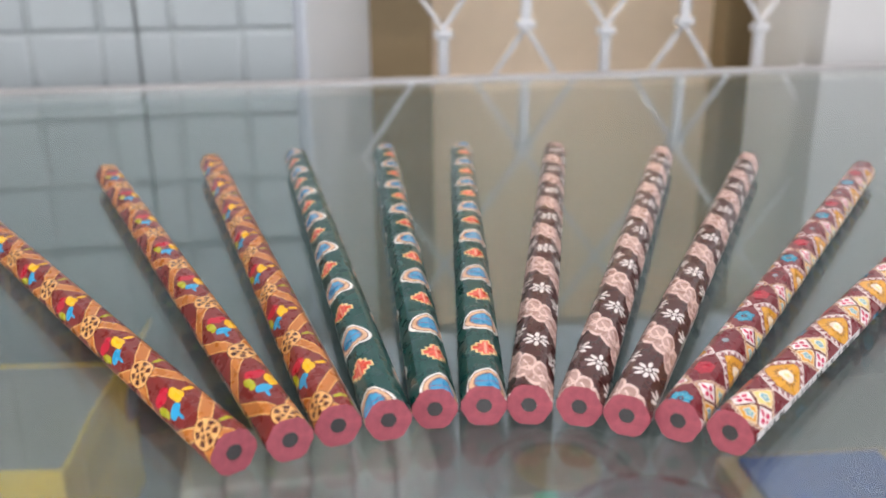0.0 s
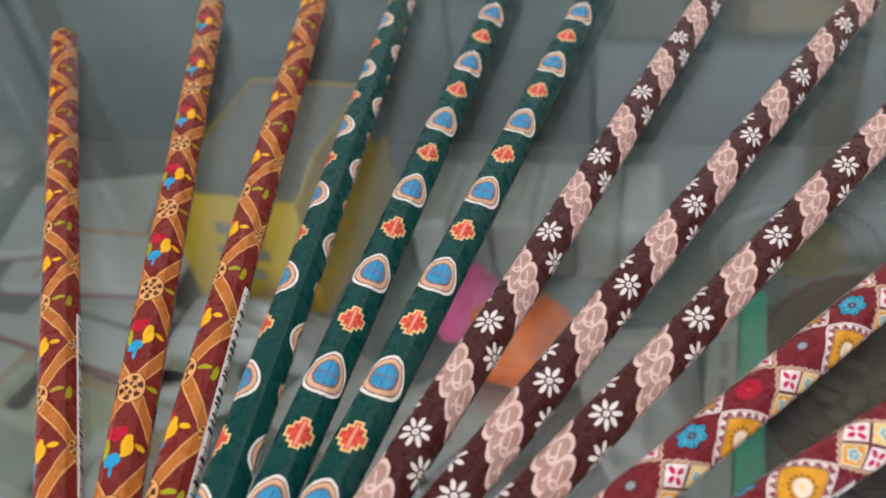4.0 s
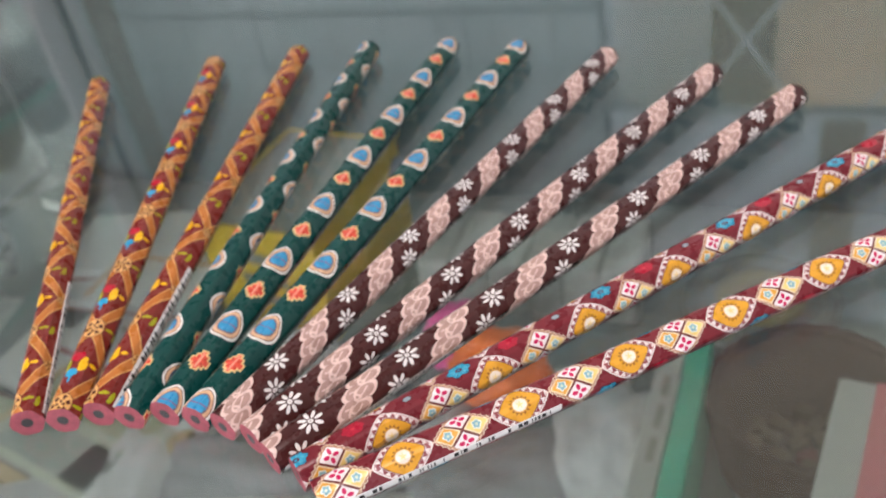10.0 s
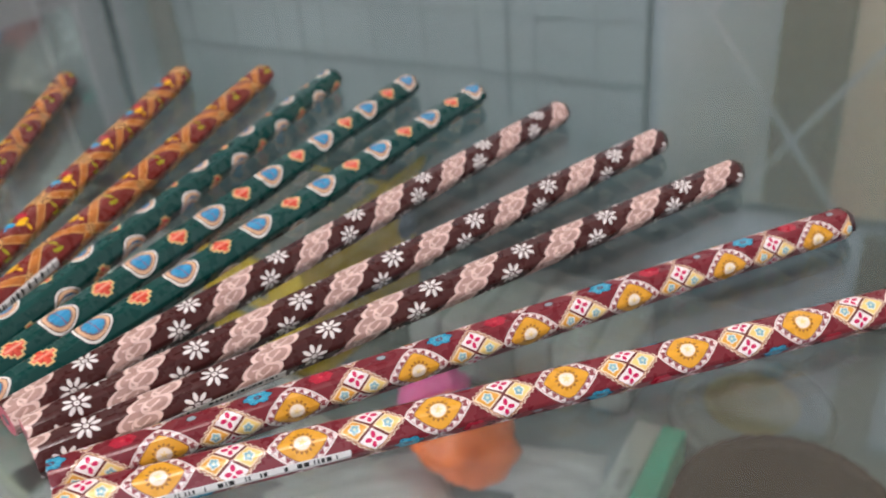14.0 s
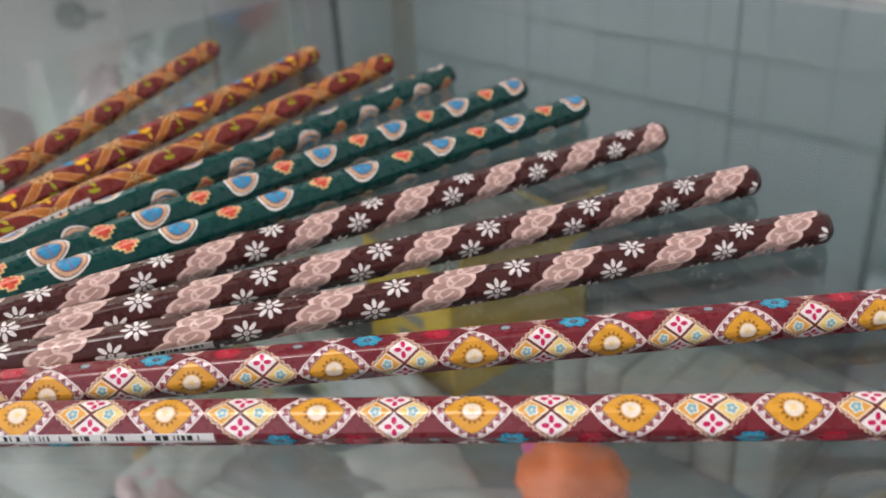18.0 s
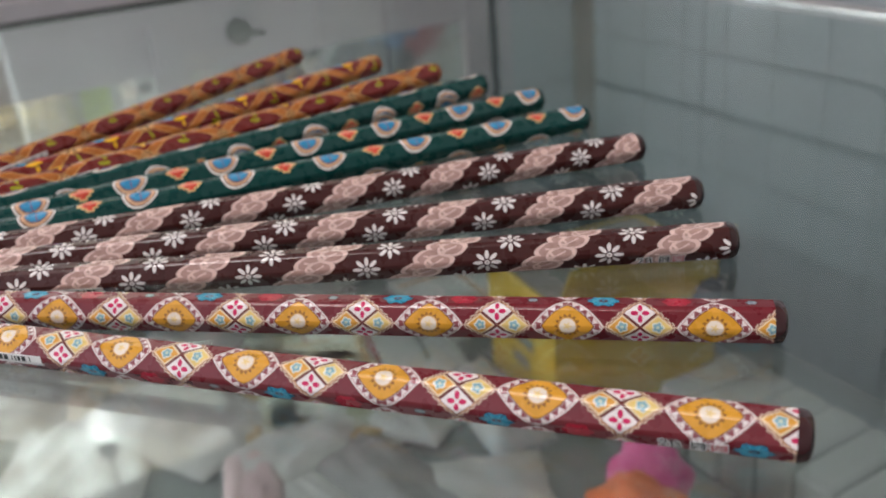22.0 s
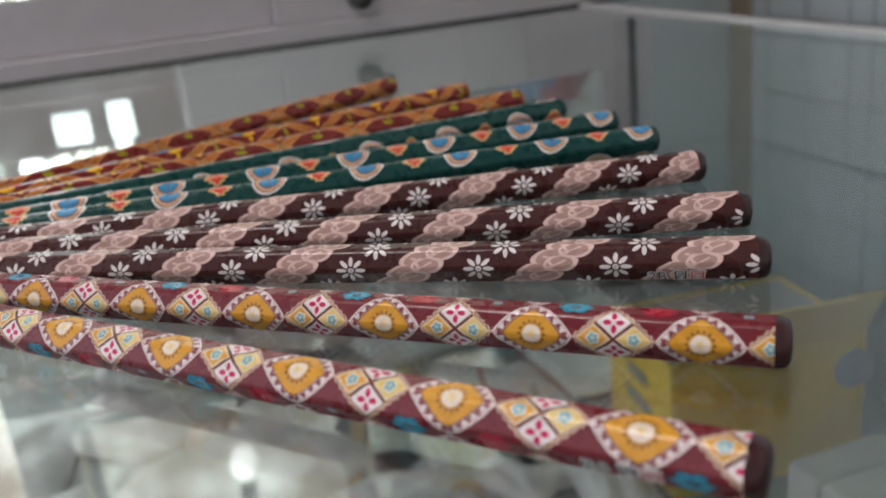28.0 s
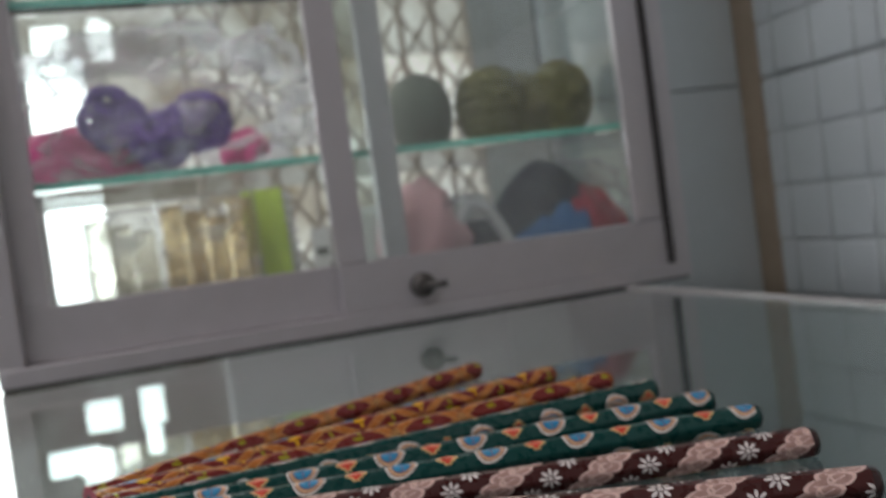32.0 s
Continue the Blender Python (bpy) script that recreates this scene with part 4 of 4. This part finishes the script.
def backdrop():
    m = bpy.data.materials.new("street_glow")
    m.use_nodes = True
    t = m.node_tree
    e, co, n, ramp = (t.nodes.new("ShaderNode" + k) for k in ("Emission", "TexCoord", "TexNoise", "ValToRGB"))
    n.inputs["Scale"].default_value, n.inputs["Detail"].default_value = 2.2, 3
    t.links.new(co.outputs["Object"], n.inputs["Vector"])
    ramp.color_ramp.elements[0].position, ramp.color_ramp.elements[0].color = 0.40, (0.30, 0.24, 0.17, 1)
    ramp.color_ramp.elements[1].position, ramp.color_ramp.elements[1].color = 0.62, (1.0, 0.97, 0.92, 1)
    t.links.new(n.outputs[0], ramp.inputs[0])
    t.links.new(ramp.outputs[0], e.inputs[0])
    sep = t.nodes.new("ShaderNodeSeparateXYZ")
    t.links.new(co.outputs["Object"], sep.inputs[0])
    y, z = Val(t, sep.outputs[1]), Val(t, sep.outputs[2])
    # sunlit patches across the street, painted as stronger glow than the shade round them
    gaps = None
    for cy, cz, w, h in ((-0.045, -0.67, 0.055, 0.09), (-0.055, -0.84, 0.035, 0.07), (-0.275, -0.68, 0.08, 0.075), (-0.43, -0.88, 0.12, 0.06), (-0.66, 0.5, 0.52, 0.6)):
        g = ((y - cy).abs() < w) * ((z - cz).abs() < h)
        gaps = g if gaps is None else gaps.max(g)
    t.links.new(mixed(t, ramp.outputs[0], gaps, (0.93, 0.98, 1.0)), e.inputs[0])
    # the sheet glows, more in its upper band to brighten the glass reflections
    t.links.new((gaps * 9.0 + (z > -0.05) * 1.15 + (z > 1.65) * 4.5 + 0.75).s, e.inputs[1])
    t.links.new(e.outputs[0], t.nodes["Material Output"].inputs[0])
    return m


setting("backdrop", box(0.1, 8, 5, -4.6, 0.3, -1.1), backdrop(), "glowing backdrop of the overexposed bright street seen through the gate", "backdrop")

setting("wall_lintel", box(0.12, 2.6, 1.0, -1.02, 0.1, 0.85), PLASTER, "grey painted wall above the street opening", "wall")
bulb = thing("bulb", ROOM @ pose(-0.905, 0.085, 0.575), "glowing white bulb hanging on its cord behind the cabinet", "lamp")
GLOW = bpy.data.materials.new("bulb_glow")
GLOW.use_nodes = True
GLOW.node_tree.nodes["Principled BSDF"].inputs["Emission Color"].default_value = (1, 0.97, 0.92, 1)
GLOW.node_tree.nodes["Principled BSDF"].inputs["Emission Strength"].default_value = 30
part("globe", lathe([(0.006, 0.0), (0.014, 0.006), (0.018, 0.02), (0.016, 0.034), (0.009, 0.046)], 24), GLOW, bulb)
part("socket", lathe([(0.009, 0.046), (0.011, 0.05), (0.011, 0.072), (0.004, 0.076)], 20), GREYCARD, bulb)
part("cord", tube([(0, 0, 0.075), (0, 0, 1.22)], 0.002, 6), GREYCARD, bulb)

# ---- grille, frames and board of the window to the back room ----
bw = thing("wooden_window", ROOM @ pose(0.0, 0.83, -1.0), "brown wooden window frame with a cream board behind a grille", "window")
part("frame_post", box(0.066, 0.06, 2.6, 0.078, 0, 0, bevel=0.004), BROWNWOOD, bw)
part("frame_post", box(0.074, 0.06, 2.6, 0.458, 0, 0, bevel=0.004), BROWNWOOD, bw)
part("board", box(0.310, 0.02, 2.6, 0.266, 0.012, 0), CREAM, bw, "cream painted board")
setting("wall_window_side", box(0.5, 0.1, 2.8, 0.746, 0.87, -1.0), PLASTER, "grey plaster wall beside the window", "wall")


def grille():
    ob = thing("window_grille", ROOM @ pose(0.088, 0.588, 0.002), "white painted iron grille of forked bars", "grille")
    pitch, cell, top = 0.065, 0.093, 0.246
    for k in range(5):
        x = pitch * k
        low = 0.0 if k % 2 else -cell
        part("stem", box(0.0078, 0.006, cell, x, 0, low, bevel=0.001), IRON, ob)
        for z in (low, low + cell - 0.006):
            part("collar", box(0.014, 0.010, 0.006, x, 0, z, bevel=0.001), IRON, ob)
    # slanting flats from knot to knot
    for k in range(-1, 5):
        for j in range(-3, 3):
            if k < 0 and j < 0:
                continue
            s = 1 if (k + j) % 2 == 0 else -1
            if j == -1:
                s = -s
            x0, x1 = (pitch * k, pitch * (k + 1)) if s == 1 else (pitch * (k + 1), pitch * k)
            z0, z1 = cell * j, cell * (j + 1)
            if z1 > top:
                x1, z1 = x0 + (x1 - x0) * (top - z0) / cell, top
            lean = math.degrees(math.atan2(x1 - x0, z1 - z0))
            bar = part("fork", box(0.0032, 0.003, math.hypot(x1 - x0, z1 - z0), 0, 0, 0), IRON, ob)
            bar.matrix_local = pose(x0, 0.0018 * s, z0, 0, lean, 0)
    part("top_rail", box(pitch * 6, 0.008, 0.006, pitch * 2, 0, top, bevel=0.001), IRON, ob)
    return ob


grille()
DOORPAINT = material("pale_blue_grey_paint", (0.70, 0.76, 0.83), 0.45, grain=0.06, scale=8)
setting("door_panel", box(0.4085, 0.012, 0.217, 0.184, 0.602, 0.253, bevel=0.002), DOORPAINT, "pale blue-grey painted sheet above the grille", "panel")
setting("door_mullion", box(0.032, 0.010, 0.217, 0.166, 0.591, 0.253, bevel=0.002), BROWNWOOD, "brown wooden strip on the painted sheet", "trim")
# added board, so that the glass reflects something dark over the basket
setting("dark_reflection_board", box(0.4085, 0.030, 1.33, 0.184, 0.602, 0.470, bevel=0.002), BROWNWOOD, "dark brown board added above the painted sheet to darken the reflection", "panel")
setting("door_1", box(0.08, 0.012, 2.6, 0, 0, 0, bevel=0.002), DOORPAINT, "pale blue-grey painted door leaf standing open", "door")
a, b = Vector((-0.0215, 0.612)), Vector((0.047, 0.815))
leaf = bpy.data.objects["door_1"]
leaf.matrix_world = ROOM @ pose((a.x + b.x) / 2, (a.y + b.y) / 2, -1.0, 0, 0, math.degrees(math.atan2(b.y - a.y, b.x - a.x))) @ Matrix.Diagonal(((b - a).length / 0.08, 1, 1, 1))

# ---- things inside the counter ----
DULLPAPER = material("dull_grey_white_card", (0.36, 0.37, 0.345), 0.6, grain=0.12, scale=20)
Z = -0.2595


def carton():
    ob = thing("yellow_carton", pose(-0.195, 0.2585, Z, 0, 0, 3), "open yellow printed carton inside the glass counter", "carton")
    w, d, h, t = 0.087, 0.117, 0.083, 0.0012
    part("front", box(w, t, h, -w / 2, 0, 0), YELLOW, ob)
    part("back", box(w, t, h, -w / 2, d, 0), YELLOW, ob)
    part("side", box(t, d, h, 0, d / 2, 0.0), YELLOW, ob)
    part("side", box(t, d, h, -w, d / 2, 0), YELLOW, ob)
    part("lid", box(w - 0.002, d - 0.002, 0.006, -w / 2, d / 2, h - 0.0075), GREYCARD, ob, "dull grey card inside the carton")
    flap = part("flap", box(t, d - 0.004, 0.034, 0, d / 2, 0), YELLOW, ob)
    flap.matrix_local = pose(0.0012, 0, h - 0.001, 0, 28, 0)
    for z0, ww in ((0.055, 0.026), (0.038, 0.034), (0.022, 0.02)):
        part("print", box(ww, 0.0006, 0.008, -w / 2, -0.0011, z0), GREYCARD, ob)
    bm = bmesh.new()
    bmesh.ops.create_cone(bm, cap_ends=True, segments=24, radius1=0.012, radius2=0.012, depth=0.0006, matrix=pose(0.0011, 0.11, 0.06, 0, 90, 0))
    part("print", bm, BLUEGREY, ob)
    part("print", box(0.0006, 0.05, 0.02, 0.0011, 0.05, 0.05), material("ochre_print", (0.50, 0.34, 0.02), 0.5, scale=40), ob)


BLUEGREY = material("blue_grey_print", (0.16, 0.20, 0.24), 0.5, scale=40)
carton()
PALECARD = material("pale_pink_beige_card", (0.60, 0.46, 0.43), 0.6, grain=0.1, scale=20)
NOTE = material("greenish_note_paper", (0.45, 0.46, 0.38), 0.75, grain=0.35, scale=55)
TANFRAME = material("tan_wood", (0.48, 0.36, 0.20), 0.6, grain=0.2, scale=25)
DULLRED = material("faded_red_edge", (0.36, 0.16, 0.16), 0.7, grain=0.3, scale=60)
OLIVEINK = material("olive_print", (0.37, 0.385, 0.27), 0.7, grain=0.4, scale=90)
GREENINK = material("grey_green_print", (0.29, 0.33, 0.29), 0.7, grain=0.4, scale=90)
ORANGELINE = material("orange_line", (0.60, 0.34, 0.16), 0.7, grain=0.2, scale=60)


def printed_slip(place, turn, size, mat, blocks, label):
    """A paper slip with blocks of faded print."""
    ob = thing("printed_paper", ROOM @ pose(*place, 0, 0, turn), label, "paper")
    part("sheet", box(size[0], size[1], 0.0012, 0, 0, 0), mat, ob)
    for x, y, w, d, ink in blocks:
        part("print", box(size[0] * w, size[1] * d, 0.0003, size[0] * x, size[1] * y, 0.0012), ink, ob)


NOTES = ((0, 0.27, 0.84, 0.36, OLIVEINK), (0.0, -0.22, 0.84, 0.40, GREENINK), (-0.3, 0.27, 0.12, 0.42, NOTE), (0.25, -0.22, 0.2, 0.44, OLIVEINK))
printed_slip((-0.275, 0.178, Z + 0.0065), -16, (0.112, 0.072), NOTE, NOTES, "faded greenish printed notes lying on the shelf")
printed_slip((-0.375, 0.180, Z), -20, (0.10, 0.065), NOTE, NOTES, "faded greenish printed notes lying on the shelf")
printed_slip((-0.295, 0.262, Z + 0.003), -14, (0.10, 0.06), PAPER, ((0, -0.46, 1.0, 0.07, DULLRED), (0.1, 0.1, 0.5, 0.08, GREENINK)), "white paper slip with a red ruled edge")
printed_slip((-0.33, 0.232, Z), -6, (0.11, 0.07), PAPER, ((0, -0.46, 1.0, 0.05, DULLRED),), "white paper slip with a red ruled edge")
printed_slip((-0.225, 0.222, Z), -8, (0.07, 0.05), PAPER, ((0, 0.0, 0.5, 0.5, GREENINK), (0.0, 0.0, 0.25, 0.8, OLIVEINK)), "white card with a dark round stamp")
printed_slip((-0.285, 0.298, Z + 0.0262), -3, (0.10, 0.05), PAPER, ((0, 0.45, 1.0, 0.06, ORANGELINE), (-0.45, 0, 0.04, 1.0, ORANGELINE)), "white paper slip with an orange border")


def picture_frame():
    ob = thing("picture_frame", ROOM @ pose(-0.275, 0.176, Z + 0.0003, 0, 0, -16), "thin tan wooden frame lying under printed notes", "frame")
    for w, d, x, y in ((0.128, 0.010, 0, -0.041), (0.128, 0.010, 0, 0.041), (0.010, 0.072, -0.059, 0), (0.010, 0.072, 0.059, 0)):
        part("moulding", box(w, d, 0.006, x, y, 0, bevel=0.001), TANFRAME, ob)
    part("backing", box(0.108, 0.072, 0.002, 0, 0, 0.0005), GREYCARD, ob)


picture_frame()


def packet(place, size, turn, mat, label, seed, creases=4.0):
    """A flat sealed plastic packet with long creases and a pinched rim."""
    w, d, h = size
    nx, ny = 26, 20
    bm = bmesh.new()
    rows = []
    for j in range(ny + 1):
        rows.append([])
        for i in range(nx + 1):
            a, b = 2 * i / nx - 1, 2 * j / ny - 1
            swell = (1 - a ** 4) * (1 - b ** 4)
            crease = abs(noise.noise((a * 1.2 + seed, b * creases + a * 1.5, seed * 0.7)))
            lump = noise.noise((a * 2 + seed * 2, b * 2, seed))
            ragged = 0.04 * noise.noise((a * 3, b * 3, seed + 9))
            rows[-1].append(bm.verts.new((w / 2 * a * (1 + ragged), d / 2 * b * (1 + ragged), 0.0012 + h * swell * max(0.15, 0.55 + 0.25 * lump - 0.3 * crease))))
    for j in range(ny):
        for i in range(nx):
            bm.faces.new((rows[j][i], rows[j][i + 1], rows[j + 1][i + 1], rows[j + 1][i])).smooth = True
    rim = rows[0] + [r[-1] for r in rows[1:]] + rows[-1][-2::-1] + [r[0] for r in rows[-2:0:-1]]
    low = [bm.verts.new((q.co.x, q.co.y, 0)) for q in rim]
    for k in range(len(rim)):
        bm.faces.new((rim[k - 1], low[k - 1], low[k], rim[k]))
    bm.faces.new(low[::-1])
    bmesh.ops.recalc_face_normals(bm, faces=bm.faces)
    ob = part("plastic_packet", bm, mat)
    ob.matrix_world = ROOM @ pose(*place, 0, 0, turn)
    return tagged(ob, label, "packet")


WHITEBAG = material("milky_plastic", (0.51, 0.505, 0.495), 0.38, grain=0.22, scale=22, bump=0.15)
GREYBAG = material("grey_plastic", (0.27, 0.265, 0.27), 0.35, grain=0.45, scale=26, bump=0.6)
GREYBAG2 = material("pale_grey_plastic", (0.50, 0.50, 0.49), 0.35, grain=0.4, scale=26, bump=0.6)
BEIGEBAG = material("beige_contents", (0.62, 0.52, 0.42), 0.4, grain=0.35, scale=26, bump=0.5)
PINKBAG = material("pink_print_plastic", (0.60, 0.42, 0.43), 0.4, grain=0.4, scale=18, bump=0.4)
packet((-0.158, 0.179, Z), (0.140, 0.050, 0.012), 14, GREYBAG, "folded dark grey plastic bag", 3)
packet((-0.225, 0.150, Z + 0.002), (0.05, 0.10, 0.013), 8, WHITEBAG, "crumpled milky plastic bag beside a frame", 5)
for k, (a, b, size, turn, mat) in enumerate((
        (-0.120, 0.150, (0.165, 0.024, 0.008), 13, WHITEBAG), (-0.100, 0.110, (0.12, 0.05, 0.010), 20, BEIGEBAG),
        (-0.205, 0.110, (0.06, 0.03, 0.010), -18, PINKBAG), (0.036, 0.225, (0.052, 0.075, 0.014), 6, GREYBAG2),
        (-0.020, 0.190, (0.075, 0.05, 0.012), 28, GREYBAG), (-0.075, 0.205, (0.09, 0.045, 0.014), 40, WHITEBAG),
        (-0.125, 0.220, (0.06, 0.05, 0.012), 65, WHITEBAG), (0.000, 0.130, (0.11, 0.06, 0.012), -12, WHITEBAG),
        (-0.300, 0.090, (0.11, 0.07, 0.016), 30, WHITEBAG), (-0.360, 0.050, (0.05, 0.045, 0.014), 10, BEIGEBAG),
        (-0.275, 0.020, (0.12, 0.08, 0.014), -25, WHITEBAG), (-0.400, 0.000, (0.10, 0.08, 0.018), 50, WHITEBAG),
        (-0.390, -0.090, (0.12, 0.09, 0.016), -10, WHITEBAG), (-0.250, -0.060, (0.13, 0.08, 0.014), 15, WHITEBAG),
        (-0.130, 0.050, (0.13, 0.07, 0.012), 5, WHITEBAG), (-0.385, 0.120, (0.09, 0.07, 0.020), -35, WHITEBAG),
        (-0.440, 0.230, (0.07, 0.10, 0.022), 12, WHITEBAG), (-0.205, 0.212, (0.05, 0.03, 0.012), 35, WHITEBAG),
        (0.010, 0.265, (0.06, 0.03, 0.012), 12, WHITEBAG), (-0.13, -0.05, (0.14, 0.09, 0.012), 40, WHITEBAG),
        (0.05, 0.06, (0.12, 0.08, 0.012), -30, WHITEBAG), (-0.190, 0.264, (0.085, 0.036, 0.040), -6, WHITEBAG))):
    packet((a, b, Z + 0.0015 * (k % 3)), (size[0] * 1.15, size[1] * 1.15, size[2]), turn, mat,
           {"milky_plastic": "crumpled milky plastic packet on the shelf", "beige_contents": "clear packet with beige contents", "pink_print_plastic": "packet with faded pink print", "pale_grey_plastic": "creased pale grey plastic packet", "grey_plastic": "creased grey plastic packet"}[mat.name], 11 + 3 * k, 3.0 + k % 4)
card("tall_carton", (-0.475, 0.135, Z), (0.05, 0.11, 0.15), 4, PALECARD, "pale pinkish beige carton against the counter side", "carton")
blob("tall_bag", (-0.455, 0.265, Z), (0.045, 0.065, 0.085), film("shiny_bag_film", 0.55, (0.86, 0.88, 0.89)), "tall crinkled clear plastic bag of white goods", "bag", 0.35, 51, 2.4).visible_shadow = False
blob("white_pack", (-0.46, 0.265, Z), (0.034, 0.048, 0.062), WHITEBAG, "pale wrapped goods inside a clear bag", "pack", 0.4, 61, 1.8)
blob("white_pack", (-0.465, 0.03, Z), (0.035, 0.05, 0.045), WHITEBAG, "white wrapped goods inside the counter", "pack", 0.4, 64, 1.8)
blob("orange_toy", (-0.022, 0.242, Z + 0.012), (0.029, 0.024, 0.026), ORANGE, "bright orange plastic object in a packet", "toy", 0.2, 41)
blob("pink_toy", (-0.062, 0.282, Z + 0.001), (0.021, 0.021, 0.022), PINK, "bright pink plastic object in a packet", "toy", 0.2, 42)


def row_box():
    ob = thing("divided_tray", ROOM @ pose(-0.03, 0.354, Z), "row of white paper compartments in a tray", "tray")
    for k in range(6):
        part("compartment", box(0.0236, 0.06, 0.042, -0.06 + 0.024 * k, 0, 0, bevel=0.004), DULLPAPER, ob)


row_box()


def tub():
    ob = thing("round_tub", ROOM @ pose(0.110, 0.316, Z), "round clear tub with a ringed lid", "tub")
    part("body", lathe([(0.036, 0), (0.038, 0.004), (0.04, 0.03), (0.041, 0.032)], 40), CLOUDY, ob)
    part("lid", lathe([(0.043, 0.032), (0.043, 0.036), (0.039, 0.037), (0.037, 0.035), (0.03, 0.036), (0.028, 0.039), (0.018, 0.0395), (0.016, 0.037)], 40), CLEARLID, ob)
    part("ring", lathe([(0.0245, 0.0396), (0.0235, 0.0408), (0.0175, 0.0412), (0.0165, 0.0398)], 40), material("ochre_core", (0.16, 0.135, 0.055), 0.5, scale=60), ob, "ochre ring")
    part("core", lathe([(0.0163, 0.0372), (0.014, 0.0385), (0.008, 0.0392), (0.0005, 0.0393)], 32), material("umber_core", (0.075, 0.055, 0.035), 0.6, scale=60), ob, "dark brown middle")


CLEARLID = material("clear_lid_plastic", (0.155, 0.175, 0.168), 0.16, grain=0.25, scale=30, coat=0.25)
CLOUDY = material("cloudy_plastic", (0.12, 0.15, 0.142), 0.2, grain=0.2, scale=30)
tub()


SWEET = material("dull_wrapped_sweet", (0.085, 0.062, 0.035), 0.5, grain=0.4, scale=60)
SWEETRED = material("dull_red_sweet", (0.13, 0.035, 0.03), 0.5, grain=0.4, scale=60)


def bowl():
    place = (0.137, 0.232)
    ob = thing("round_basket", ROOM @ pose(*place, Z), "dark brown round woven basket with small sweets", "basket")
    part("wall", lathe([(0.034, 0.0), (0.040, 0.002), (0.0485, 0.050), (0.0460, 0.050), (0.0385, 0.006), (0.001, 0.005)], 48), BASKET, ob)
    for ring in range(7):
        z0 = 0.006 + 0.0068 * ring
        r0 = 0.0405 + 0.0085 * z0 / 0.05
        part("strand", tube([((r0 + 0.0007 * (k % 2)) * math.cos(k * math.pi / 24), (r0 + 0.0007 * (k % 2)) * math.sin(k * math.pi / 24), z0) for k in range(49)], 0.0019, 5), BASKET, ob)
    for twist in (0, 1):
        part("rim", tube([(0.0475 * math.cos(k * math.pi / 36) + 0.0012 * math.cos(k * 1.2 + 3.14 * twist) * math.cos(k * math.pi / 36),
                           0.0475 * math.sin(k * math.pi / 36) + 0.0012 * math.cos(k * 1.2 + 3.14 * twist) * math.sin(k * math.pi / 36),
                           0.051 + 0.0012 * math.sin(k * 1.2 + 3.14 * twist)) for k in range(73)], 0.0024, 6), BASKET, ob, "twisted rim")
    for k in range(26):
        a, r = k * 2.4, 0.0062 * math.sqrt(k)
        card("small_sweet", (place[0] + r * math.cos(a), place[1] + r * math.sin(a), Z + 0.0052 + 0.003 * (k % 2)), (0.010, 0.007, 0.005), 37 * k,
             SWEET if k % 5 else SWEETRED, "small wrapped sweet in the basket", "sweet")


bowl()


def green_box():
    ob = thing("flat_box", ROOM @ pose(0.076, 0.190, Z, 0, 0, -3), "white box with a green side standing in the counter", "box")
    part("body", box(0.012, 0.12, 0.069, -0.0075, 0, 0, bevel=0.001), DULLPAPER, ob)
    part("side", box(0.011, 0.121, 0.07, 0.0045, 0, 0, bevel=0.001), TEAL, ob, "green plastic side")
    for k in range(3):
        part("print", box(0.0035, 0.014, 0.0006, -0.0068, -0.02 + 0.02 * k, 0.0691), GREYCARD, ob)


green_box()


FADEDRED = material("faded_red_print", (0.50, 0.15, 0.165), 0.5, grain=0.15, scale=30)


def red_box():
    ob = thing("red_white_box", ROOM @ pose(0.168, 0.177, Z + 0.0537, 0, 0, -10), "white box with a red printed face resting on a basket rim", "box")
    part("body", box(0.06, 0.085, 0.02, 0, 0, 0, bevel=0.0015), DULLPAPER, ob)
    part("face", box(0.044, 0.084, 0.001, 0.0077, 0, 0.0202), FADEDRED, ob, "red printed panel")


red_box()
card("blue_book", (0.275, 0.305, Z), (0.11, 0.08, 0.015), -4, TANFRAME, "book with cream border", "book")
card("blue_book", (0.275, 0.300, Z + 0.0155), (0.09, 0.07, 0.004), -4, BLUE, "blue covered booklet on a book", "book")
for k, (a, b, turn) in enumerate(((-0.33, 0.33, 6), (-0.318, 0.318, 2), (-0.335, 0.345, 10))):
    card("paper_pad", (a, b, Z + 0.0082 * k), (0.10, 0.07, 0.008), turn, PAPER, "white paper pad with a red edge", "pad")
    card("red_ruled_card", (a, b - 0.0365, Z + 0.0082 * k), (0.10, 0.0012, 0.0015), turn, DULLRED, "thin red edge strip on a paper pad", "strip")
card("eraser_packet", (-0.455, 0.425, Z), (0.038, 0.05, 0.014), -14, CLOUDY, "small pale packet on the shelf", "packet")
